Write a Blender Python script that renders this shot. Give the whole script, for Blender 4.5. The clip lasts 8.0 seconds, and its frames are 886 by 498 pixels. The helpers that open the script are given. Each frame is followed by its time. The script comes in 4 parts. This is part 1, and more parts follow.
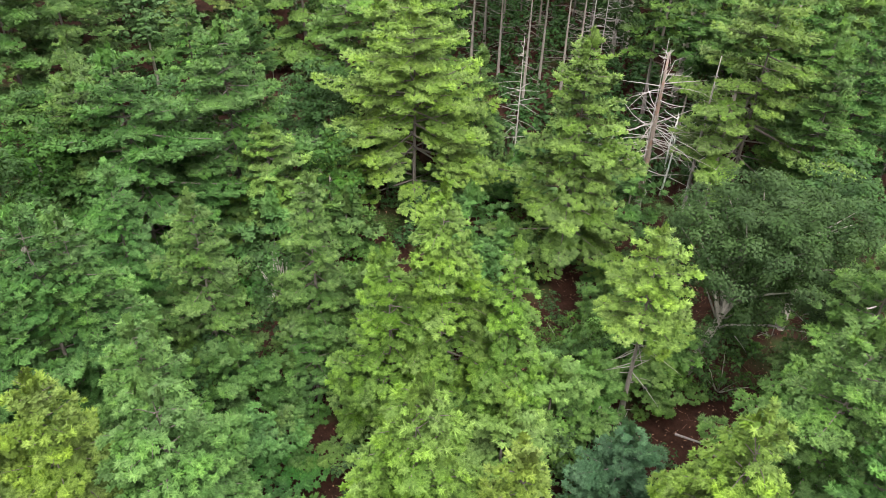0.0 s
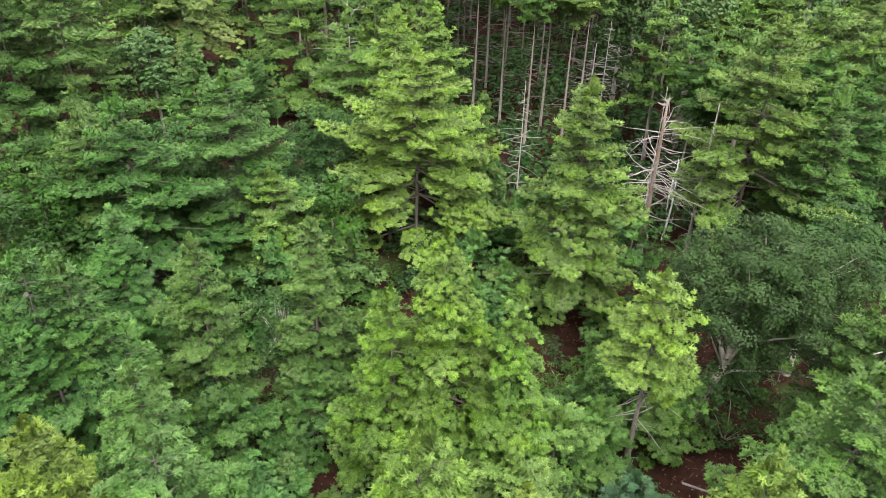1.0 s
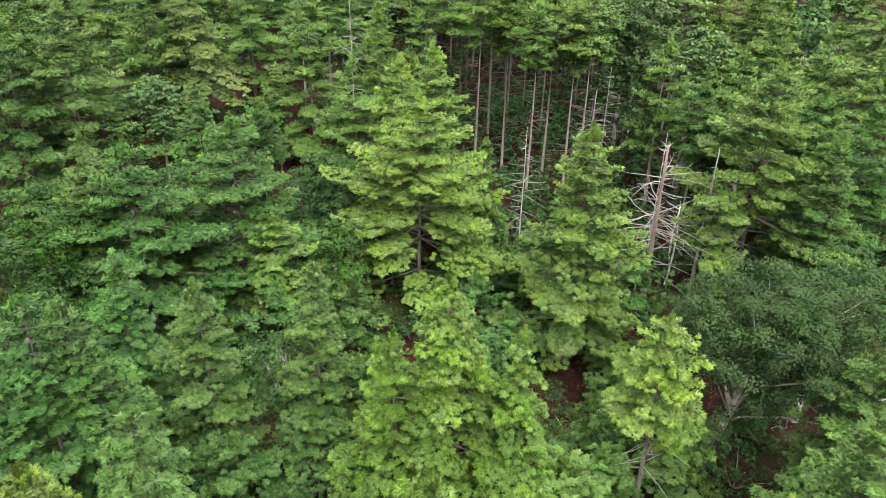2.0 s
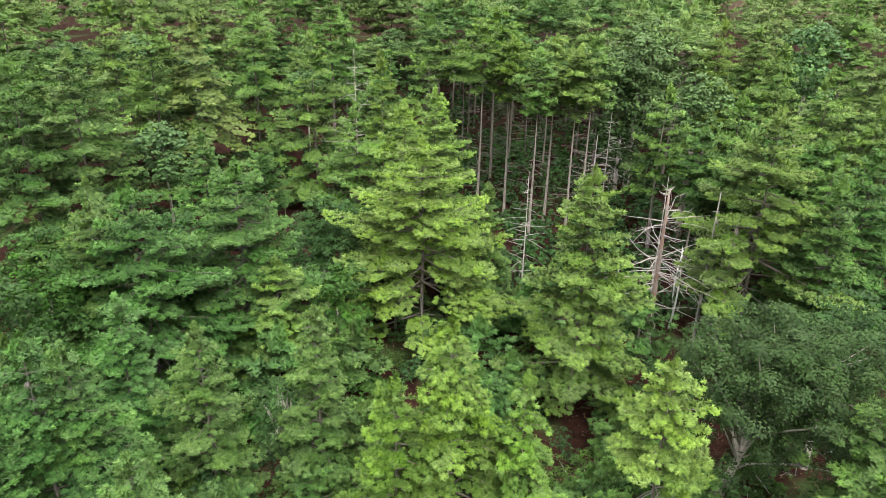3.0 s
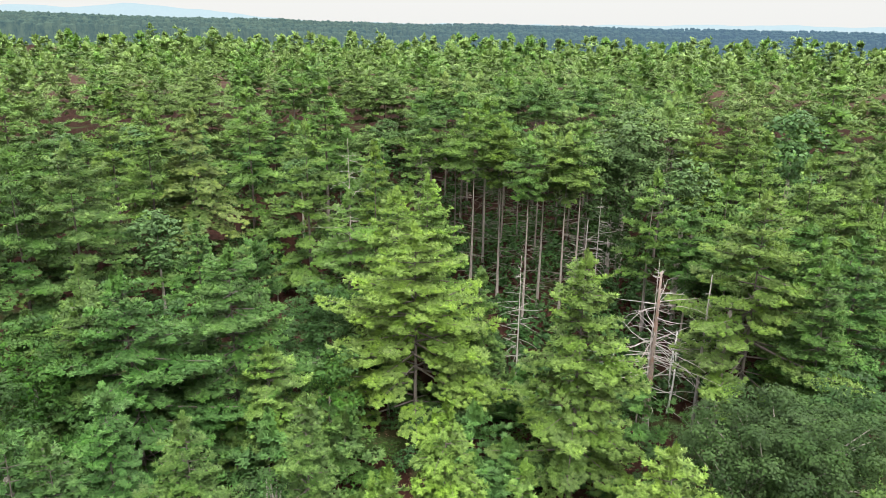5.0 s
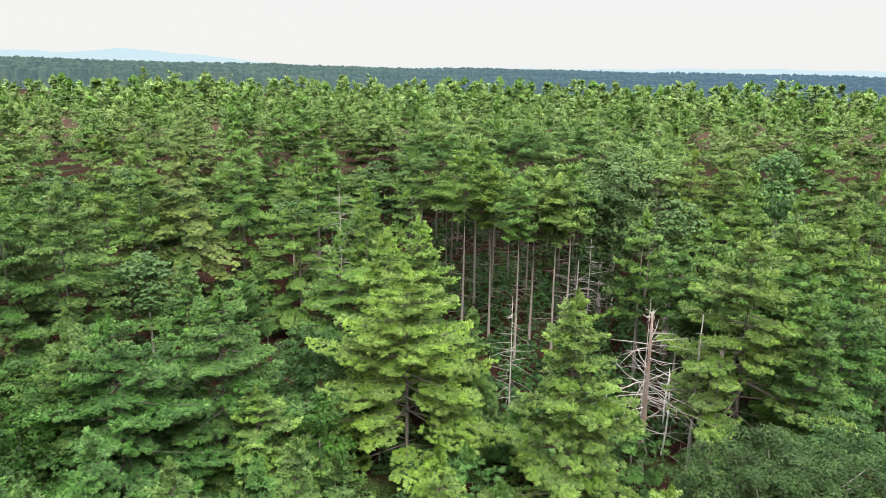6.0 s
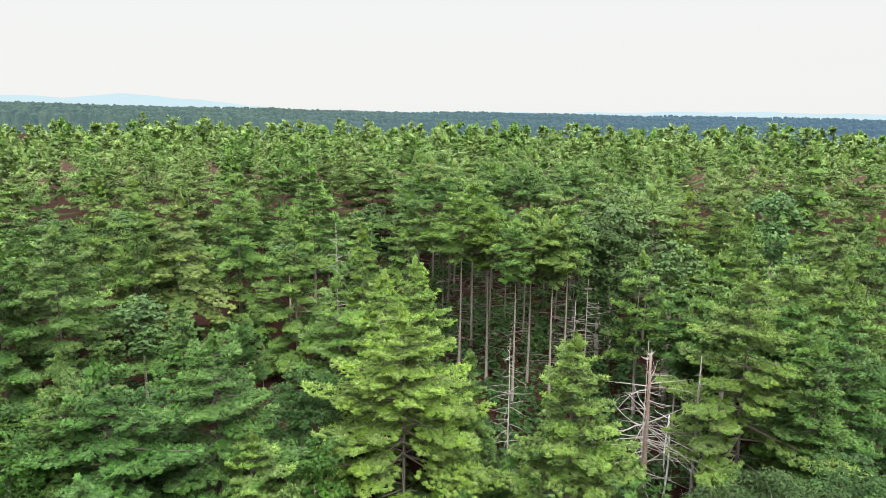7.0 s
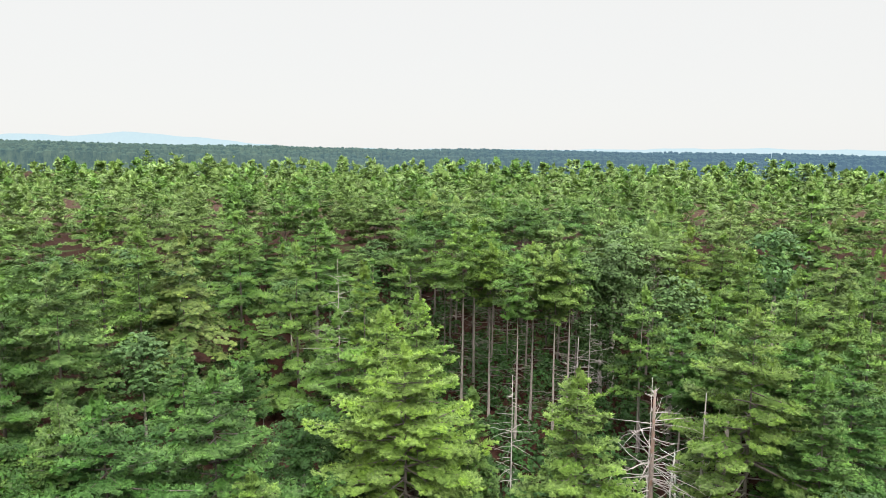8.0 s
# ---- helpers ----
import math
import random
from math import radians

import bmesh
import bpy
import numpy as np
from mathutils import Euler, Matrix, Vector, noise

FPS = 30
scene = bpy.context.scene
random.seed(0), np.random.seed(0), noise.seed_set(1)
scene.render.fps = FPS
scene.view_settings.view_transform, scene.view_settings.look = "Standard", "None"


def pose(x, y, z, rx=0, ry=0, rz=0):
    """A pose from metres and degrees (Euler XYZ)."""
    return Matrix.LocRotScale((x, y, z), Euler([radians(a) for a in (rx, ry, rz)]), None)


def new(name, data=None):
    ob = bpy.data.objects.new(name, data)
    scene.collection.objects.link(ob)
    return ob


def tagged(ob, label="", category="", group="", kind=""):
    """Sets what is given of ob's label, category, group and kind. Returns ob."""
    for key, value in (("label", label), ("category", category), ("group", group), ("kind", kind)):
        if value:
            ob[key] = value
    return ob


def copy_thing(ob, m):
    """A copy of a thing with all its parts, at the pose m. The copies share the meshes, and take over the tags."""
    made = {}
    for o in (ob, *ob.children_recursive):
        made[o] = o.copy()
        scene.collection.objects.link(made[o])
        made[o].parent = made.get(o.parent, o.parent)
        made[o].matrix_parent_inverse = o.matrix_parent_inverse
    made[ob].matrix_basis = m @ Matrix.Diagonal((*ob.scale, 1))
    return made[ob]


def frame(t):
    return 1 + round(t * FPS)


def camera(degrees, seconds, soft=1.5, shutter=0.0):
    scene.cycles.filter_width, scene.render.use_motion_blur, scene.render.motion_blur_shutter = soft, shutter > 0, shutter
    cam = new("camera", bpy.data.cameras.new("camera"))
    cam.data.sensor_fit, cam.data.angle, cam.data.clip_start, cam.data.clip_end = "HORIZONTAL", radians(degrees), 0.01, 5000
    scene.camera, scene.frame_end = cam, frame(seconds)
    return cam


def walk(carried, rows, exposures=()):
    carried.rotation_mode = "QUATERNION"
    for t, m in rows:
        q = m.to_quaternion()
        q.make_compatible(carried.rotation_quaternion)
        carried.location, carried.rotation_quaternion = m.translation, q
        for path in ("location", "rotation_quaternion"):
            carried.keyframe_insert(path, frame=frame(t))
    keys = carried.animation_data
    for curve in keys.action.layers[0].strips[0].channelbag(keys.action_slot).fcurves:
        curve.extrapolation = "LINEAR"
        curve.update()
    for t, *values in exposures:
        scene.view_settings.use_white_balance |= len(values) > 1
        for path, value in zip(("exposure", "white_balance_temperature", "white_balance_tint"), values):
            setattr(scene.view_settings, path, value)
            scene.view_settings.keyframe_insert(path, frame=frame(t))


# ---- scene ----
# ---------------------------------------------------------------- camera
EYE = (0.0, 0.0, 36.0)
cam = camera(63.47, 8.0, 0.9)
# seconds, yaw, pitch, roll: the drone hovers and tips its camera up to the horizon
TURNS = [
    (0.0, -0.47, -34.76, -1.42), (0.5, -0.43, -32.96, -1.38), (1.0, -0.34, -31.17, -1.29),
    (1.5, -0.27, -29.39, -1.22), (3.0, -0.01, -24.12, -1.01), (3.5, 0.03, -22.44, -0.97),
    (4.0, 0.05, -20.73, -0.90), (4.5, -0.27, -19.00, -0.81), (6.0, -1.46, -14.06, -0.66),
    (6.5, -1.72, -12.36, -0.56), (7.0, -1.76, -10.71, -0.52), (7.5, -1.69, -9.07, -0.46),
    (8.0, -1.64, -7.82, -0.38)]
walk(cam, [(t, pose(*EYE, 90 + p, r, y)) for t, y, p, r in TURNS], ((0.0, 0.56), (8.0, 0.56)))

# ---------------------------------------------------------------- light: bright overcast
SUN_EL, SUN_AZ = 46.0, 160.0
world = bpy.data.worlds.new("sky")
scene.world = world
world.use_nodes = True
wn, wl = world.node_tree.nodes, world.node_tree.links
wn.clear()
w_out = wn.new("ShaderNodeOutputWorld")
w_bg = wn.new("ShaderNodeBackground")
w_sky = wn.new("ShaderNodeTexSky")
w_sky.sky_type, w_sky.sun_disc = "NISHITA", False
w_sky.sun_elevation, w_sky.sun_rotation = radians(SUN_EL), radians(SUN_AZ)
w_sep = wn.new("ShaderNodeSeparateXYZ")
w_grad = wn.new("ShaderNodeMapRange")          # overcast sky: the zenith is several times as bright as the horizon
w_grad.interpolation_type = "SMOOTHSTEP"
w_grad.inputs["From Min"].default_value, w_grad.inputs["From Max"].default_value = 0.20, 0.98
w_grad.inputs["To Min"].default_value, w_grad.inputs["To Max"].default_value = 0.592, 4.1
w_cloud = wn.new("ShaderNodeVectorMath")
w_cloud.operation = "SCALE"
w_cloud.inputs[0].default_value = (1.0, 1.0, 0.985)
w_veil = wn.new("ShaderNodeVectorMath")        # the little of the blue sky that comes through the cloud
w_veil.operation = "SCALE"
w_veil.inputs["Scale"].default_value = 0.004
w_add = wn.new("ShaderNodeVectorMath")
w_tc = wn.new("ShaderNodeTexCoord")
wl.new(w_tc.outputs["Generated"], w_sep.inputs[0])
wl.new(w_sep.outputs["Z"], w_grad.inputs["Value"])
wl.new(w_grad.outputs[0], w_cloud.inputs["Scale"])
wl.new(w_sky.outputs[0], w_veil.inputs[0])
wl.new(w_cloud.outputs[0], w_add.inputs[0])
wl.new(w_veil.outputs[0], w_add.inputs[1])
wl.new(w_add.outputs[0], w_bg.inputs["Color"])
w_bg.inputs["Strength"].default_value = 1.0
wl.new(w_bg.outputs[0], w_out.inputs[0])

sun = new("sun", bpy.data.lights.new("sun", "SUN"))
sun.data.energy, sun.data.angle, sun.data.color = 3.6, radians(28), (1.0, 0.97, 0.92)
sun.matrix_world = pose(0, 0, 80, 90 - SUN_EL, 0, 180 - SUN_AZ)


# ---------------------------------------------------------------- materials
def shader(name):
    m = bpy.data.materials.new(name)
    m.use_nodes = True
    n, l = m.node_tree.nodes, m.node_tree.links
    return m, n, l, n["Principled BSDF"]


def mixed(n, l, fac, a, b, blend="MIX"):
    """A colour mix; a, b: colours or sockets, fac: number or socket."""
    x = n.new("ShaderNodeMix")
    x.data_type, x.blend_type = "RGBA", blend
    for socket, value in ((x.inputs[0], fac), (x.inputs[6], a), (x.inputs[7], b)):
        if isinstance(value, (int, float)):
            socket.default_value = value
        elif isinstance(value, tuple):
            socket.default_value = (*value, 1.0)
        else:
            l.new(value, socket)
    return x.outputs[2]


def ramp(n, l, value, lo, hi, a=0.0, b=1.0):
    x = n.new("ShaderNodeMapRange")
    l.new(value, x.inputs["Value"])
    for key, v in (("From Min", lo), ("From Max", hi), ("To Min", a), ("To Max", b)):
        x.inputs[key].default_value = v
    return x.outputs[0]


def noise_tex(n, l, scale, detail=4.0, rough=0.6, stretch=None):
    c = n.new("ShaderNodeTexCoord")
    x = n.new("ShaderNodeTexNoise")
    x.inputs["Scale"].default_value, x.inputs["Detail"].default_value, x.inputs["Roughness"].default_value = scale, detail, rough
    if stretch:
        p = n.new("ShaderNodeMapping")
        p.inputs["Scale"].default_value = stretch
        l.new(c.outputs["Object"], p.inputs[0])
        l.new(p.outputs[0], x.inputs["Vector"])
    else:
        l.new(c.outputs["Object"], x.inputs["Vector"])
    return x.outputs[0]


def foliage(name, old, young, through_light=0.14, rough=0.55):
    """Leaves or needles: old ones inside, deepened as painted shade; this year's paler ones at the tips, and on
    hardwoods paler clump tops as painted light; each tree and each tuft a little different.
    """
    m, n, l, bsdf = shader(name)
    pale_mix = n.new("ShaderNodeAttribute")
    pale_mix.attribute_name = "young"
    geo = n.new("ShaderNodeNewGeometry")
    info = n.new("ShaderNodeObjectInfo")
    col = mixed(n, l, pale_mix.outputs["Fac"], old, young)
    patch = noise_tex(n, l, 0.45, 3.0)
    hsv = n.new("ShaderNodeHueSaturation")
    l.new(col, hsv.inputs["Color"])
    l.new(ramp(n, l, info.outputs["Random"], 0, 1, 0.485, 0.515), hsv.inputs["Hue"])
    l.new(ramp(n, l, patch, 0.3, 0.7, 0.86, 1.1), hsv.inputs["Saturation"])
    fine = noise_tex(n, l, 13.0, 3.0, 0.7)
    val = n.new("ShaderNodeMath")
    val.operation = "MULTIPLY"
    grain = n.new("ShaderNodeMath")
    grain.operation = "MULTIPLY"
    l.new(ramp(n, l, geo.outputs["Random Per Island"], 0, 1, 0.92, 1.08), val.inputs[0])
    l.new(ramp(n, l, patch, 0.3, 0.7, 0.85, 1.15), val.inputs[1])
    l.new(val.outputs[0], grain.inputs[0])
    l.new(ramp(n, l, fine, 0.33, 0.67, 0.70, 1.30), grain.inputs[1])
    l.new(grain.outputs[0], hsv.inputs["Value"])
    bump = n.new("ShaderNodeBump")
    bump.inputs["Strength"].default_value, bump.inputs["Distance"].default_value = 0.8, 0.06
    l.new(fine, bump.inputs["Height"])
    l.new(bump.outputs[0], bsdf.inputs["Normal"])
    l.new(hsv.outputs[0], bsdf.inputs["Base Color"])
    bsdf.inputs["Roughness"].default_value = rough
    bsdf.inputs["Specular IOR Level"].default_value = 0.10
    tr = n.new("ShaderNodeBsdfTranslucent")
    l.new(mixed(n, l, 0.35, hsv.outputs[0], (0.20, 0.30, 0.03)), tr.inputs["Color"])
    mx = n.new("ShaderNodeMixShader")
    mx.inputs[0].default_value = through_light
    l.new(bsdf.outputs[0], mx.inputs[1])
    l.new(tr.outputs[0], mx.inputs[2])
    l.new(mx.outputs[0], n["Material Output"].inputs[0])
    return m


# first colour: older inner growth, deepened to imitate shade inside the crown
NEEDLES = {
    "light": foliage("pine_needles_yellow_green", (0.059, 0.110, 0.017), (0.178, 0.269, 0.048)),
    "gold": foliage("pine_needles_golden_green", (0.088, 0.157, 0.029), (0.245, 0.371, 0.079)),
    # lightened for the farther rows, with haze put into the colour
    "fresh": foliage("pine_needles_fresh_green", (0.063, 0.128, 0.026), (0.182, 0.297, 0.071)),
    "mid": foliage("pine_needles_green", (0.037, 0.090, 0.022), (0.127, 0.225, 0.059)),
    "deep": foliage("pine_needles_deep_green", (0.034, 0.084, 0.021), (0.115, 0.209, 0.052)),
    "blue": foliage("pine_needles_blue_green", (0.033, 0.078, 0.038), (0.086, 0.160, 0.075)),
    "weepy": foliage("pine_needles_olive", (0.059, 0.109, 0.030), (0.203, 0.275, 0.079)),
    # needles of distant pines, lightened to carry painted haze
    "pale": foliage("pine_needles_hazed", (0.097, 0.168, 0.047), (0.222, 0.328, 0.102)),
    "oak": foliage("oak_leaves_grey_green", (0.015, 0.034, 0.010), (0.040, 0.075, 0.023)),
    # oak leaves lightened for far hardwoods, haze put into the colour
    "oakhazed": foliage("hardwood_leaves_hazed", (0.037, 0.076, 0.025), (0.089, 0.153, 0.054)),
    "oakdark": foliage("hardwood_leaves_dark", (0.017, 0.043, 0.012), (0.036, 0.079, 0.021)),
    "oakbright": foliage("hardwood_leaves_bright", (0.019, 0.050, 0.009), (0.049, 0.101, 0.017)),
}


def bark(name, dark, pale, scale=6.0, lichen=None):
    m, n, l, bsdf = shader(name)
    grain = noise_tex(n, l, scale, 6.0, 0.7, (3.0, 3.0, 0.45))
    blot = noise_tex(n, l, 0.7, 3.0)
    col = mixed(n, l, ramp(n, l, grain, 0.32, 0.68), dark, pale)
    if lichen:
        col = mixed(n, l, ramp(n, l, blot, 0.50, 0.62), col, lichen)
    l.new(col, bsdf.inputs["Base Color"])
    bsdf.inputs["Roughness"].default_value = 0.9
    bump = n.new("ShaderNodeBump")
    bump.inputs["Strength"].default_value, bump.inputs["Distance"].default_value = 0.6, 0.05
    l.new(grain, bump.inputs["Height"])
    l.new(bump.outputs[0], bsdf.inputs["Normal"])
    return m


BARK = bark("pine_bark", (0.05, 0.042, 0.036), (0.17, 0.145, 0.125))
POLE_BARK = bark("grey_pine_bark", (0.10, 0.082, 0.072), (0.27, 0.235, 0.21))
OAK_BARK = bark("oak_bark", (0.14, 0.12, 0.10), (0.36, 0.33, 0.29))
DEAD_WOOD = bark("weathered_dead_wood", (0.15, 0.125, 0.115), (0.40, 0.365, 0.345), 5.0)
SNAG_WOOD = bark("dead_trunk_with_peeling_bark", (0.09, 0.066, 0.055), (0.25, 0.205, 0.18), 5.0, (0.19, 0.10, 0.065))
BIRCH_BARK = bark("white_birch_bark", (0.45, 0.43, 0.40), (0.78, 0.77, 0.74), 5.0)


def ground_material():
    m, n, l, bsdf = shader("pine_needle_litter")
    big, mid, fine = noise_tex(n, l, 0.12, 3.0), noise_tex(n, l, 1.3, 5.0, 0.65), noise_tex(n, l, 26.0, 4.0, 0.7)
    col = mixed(n, l, ramp(n, l, mid, 0.35, 0.65), (0.019, 0.009, 0.007), (0.042, 0.018, 0.012))
    col = mixed(n, l, ramp(n, l, fine, 0.52, 0.72), col, (0.066, 0.030, 0.020))
    col = mixed(n, l, ramp(n, l, big, 0.56, 0.68), col, (0.045, 0.070, 0.022))
    l.new(col, bsdf.inputs["Base Color"])
    bsdf.inputs["Roughness"].default_value = 0.95
    bsdf.inputs["Specular IOR Level"].default_value = 0.08
    bump = n.new("ShaderNodeBump")
    bump.inputs["Strength"].default_value, bump.inputs["Distance"].default_value = 0.8, 0.06
    l.new(fine, bump.inputs["Height"])
    l.new(bump.outputs[0], bsdf.inputs["Normal"])
    return m


LITTER = ground_material()


def haze_glow_material(name, near, far, lit, bluer=None):
    """Woods and hills kilometres off; the haze of the air is painted on as a glowing colour."""
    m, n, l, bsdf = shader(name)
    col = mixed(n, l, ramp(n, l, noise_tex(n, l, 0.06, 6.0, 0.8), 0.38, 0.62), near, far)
    if bluer:                                   # painted haze turns bluer to the east, where the woods lie farther off
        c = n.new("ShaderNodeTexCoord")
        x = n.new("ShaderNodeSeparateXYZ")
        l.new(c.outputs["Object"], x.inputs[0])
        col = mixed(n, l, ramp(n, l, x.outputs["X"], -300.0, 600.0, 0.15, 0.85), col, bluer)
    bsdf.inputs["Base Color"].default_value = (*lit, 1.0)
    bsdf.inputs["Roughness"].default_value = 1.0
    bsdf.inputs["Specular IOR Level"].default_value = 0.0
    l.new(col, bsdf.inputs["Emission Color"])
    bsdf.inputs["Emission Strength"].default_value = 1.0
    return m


# both glow only to imitate haze; neither gives off light
RIDGE = haze_glow_material("far_ridge_haze_glow", (0.038, 0.070, 0.078), (0.110, 0.155, 0.118), (0.012, 0.020, 0.014), (0.062, 0.112, 0.190))
HILLS = haze_glow_material("mountains_haze_glow", (0.37, 0.50, 0.56), (0.39, 0.52, 0.57), (0.02, 0.02, 0.02))


# ---------------------------------------------------------------- mesh tools
def ground_z(x, y):
    """The forest floor: nearly level, a low rise behind the clearing, then falling away."""
    d = np.hypot(x, y)
    s = np.clip((d - 60.0) / 90.0, 0.0, 1.0)
    f = np.clip((d - 420.0) / 600.0, 0.0, 1.0)
    return 5.0 * s * s * (3 - 2 * s) - 13.0 * f * f * (3 - 2 * f) + 0.18 * np.sin(x * 0.31 + 1.0) * np.cos(y * 0.27)


def mesh_of(name, verts, sides, young=None, normals=None):
    """A mesh of unshared triangles (sides=3) or quads (sides=4); young: share of the paler colour, from growth and
    painted light; normals: one for each corner, to round a clump of sprays.
    """
    me = bpy.data.meshes.new(name)
    k = len(verts)
    me.vertices.add(k)
    me.vertices.foreach_set("co", np.ascontiguousarray(verts, np.float32).ravel())
    me.loops.add(k)
    me.loops.foreach_set("vertex_index", np.arange(k, dtype=np.int32))
    me.polygons.add(k // sides)
    me.polygons.foreach_set("loop_start", np.arange(0, k, sides, dtype=np.int32))
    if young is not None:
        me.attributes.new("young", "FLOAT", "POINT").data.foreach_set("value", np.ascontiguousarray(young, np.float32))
    if normals is not None:
        me.attributes.new("custom_normal", "FLOAT_VECTOR", "POINT").data.foreach_set("vector", np.ascontiguousarray(normals, np.float32).ravel())
    me.update(calc_edges=True)
    return me


class Wood:
    """Collects tapered tubes into one mesh."""

    def __init__(self):
        self.v, self.f = [], []

    def tube(self, pts, radii, sides=6, cap=True):
        pts = [Vector(p) for p in pts]
        start = len(self.v)
        for i, p in enumerate(pts):
            d = (pts[min(i + 1, len(pts) - 1)] - pts[max(i - 1, 0)]).normalized()
            a = d.cross(Vector((0.31, 0.95, 0.05)) if abs(d.y) < 0.9 else Vector((1, 0, 0.1))).normalized()
            b = d.cross(a)
            for k in range(sides):
                w = 2 * math.pi * k / sides
                self.v.append(p + (a * math.cos(w) + b * math.sin(w)) * radii[i])
        for i in range(len(pts) - 1):
            for k in range(sides):
                q, r = start + i * sides, start + (i + 1) * sides
                self.f.append((q + k, q + (k + 1) % sides, r + (k + 1) % sides, r + k))
        if cap:
            self.f.append(tuple(range(start + (len(pts) - 1) * sides, start + len(pts) * sides)))
        return self

    def mesh(self, name, material):
        me = bpy.data.meshes.new(name)
        me.from_pydata(self.v, [], self.f)
        me.materials.append(material)
        for p in me.polygons:
            p.use_smooth = True
        return me


def part(name, me, parent, label=""):
    ob = new(name, me)
    ob.parent = parent
    return tagged(ob, label) if label else ob


def unit(v):
    return v / np.maximum(np.linalg.norm(v, axis=-1, keepdims=True), 1e-6)


def clumps(rng, at, way, nrm, young, size, count, hang=0.0, width=0.22):
    """Domed clumps of needles: count pointed sprays round each place, rising and fanning outwards, over a darker mat."""
    k = len(at)
    rc = size * rng.uniform(0.8, 1.2, (k, 1))
    tint = rng.normal(0, 0.13, k)
    lat = unit(np.cross(nrm, way))
    flat = np.cross(lat, nrm)
    c, w, n, l, f, r = (np.repeat(v, count, 0) for v in (at, way, nrm, lat, flat, rc))
    m = len(c)
    phi = (np.tile(np.arange(count), k) * (2 * np.pi / count) + np.repeat(rng.uniform(0, 6.28, k), count) + rng.uniform(-0.5, 0.5, m))[:, None]
    up = rng.uniform(-0.12, 0.85, (m, 1)) * (1 - hang)
    d = unit(np.cos(phi) * f + np.sin(phi) * l + up * n + 0.75 * w - np.array([0, 0, 0.9 * hang]))
    side = unit(np.cross(d, n + 0.35 * rng.normal(size=(m, 3))))
    ln = r * rng.uniform(0.80, 1.45, (m, 1))
    base = c - 0.12 * ln * d + rng.normal(0, 0.10, (m, 3)) * r
    half = side * r * width * rng.uniform(0.8, 1.25, (m, 1))
    face = np.cross(side, d)                    # the side of the spray that looks up and out
    half = np.where(np.sum(face * (n + 0.6 * d), 1, keepdims=True) < 0, -half, half)
    sprays = np.stack([base - half, base + half, base + d * ln], 1).reshape(-1, 3)
    dome = unit(0.75 * n + 0.10 * rng.normal(size=(m, 3)))
    round_ = np.stack([dome, dome, unit(dome + 0.45 * d)], 1).reshape(-1, 3)
    # sprays that rise more take more of the paler colour
    pale_mix = np.clip(np.repeat(young + tint, count) + 0.25 * (up[:, 0] - 0.35), 0, 1)
    # the mat of older needles that closes the bough, kept darker as painted inner shade
    phi = rng.uniform(0, 6.28, (k, 1))
    e, g = np.cos(phi) * flat + np.sin(phi) * lat, np.cos(phi) * lat - np.sin(phi) * flat
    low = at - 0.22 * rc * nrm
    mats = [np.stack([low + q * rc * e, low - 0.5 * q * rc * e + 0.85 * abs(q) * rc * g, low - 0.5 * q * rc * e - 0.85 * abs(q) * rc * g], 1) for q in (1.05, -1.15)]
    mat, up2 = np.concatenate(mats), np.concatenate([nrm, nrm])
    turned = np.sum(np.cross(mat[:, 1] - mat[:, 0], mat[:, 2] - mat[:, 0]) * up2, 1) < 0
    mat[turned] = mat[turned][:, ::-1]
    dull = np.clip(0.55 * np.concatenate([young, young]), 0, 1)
    return (np.concatenate([sprays, mat.reshape(-1, 3)]), np.concatenate([np.repeat(pale_mix, 3), np.repeat(dull, 3)]),
            np.concatenate([round_, np.repeat(unit(up2 + 0.15 * rng.normal(size=up2.shape)), 3, 0)]))


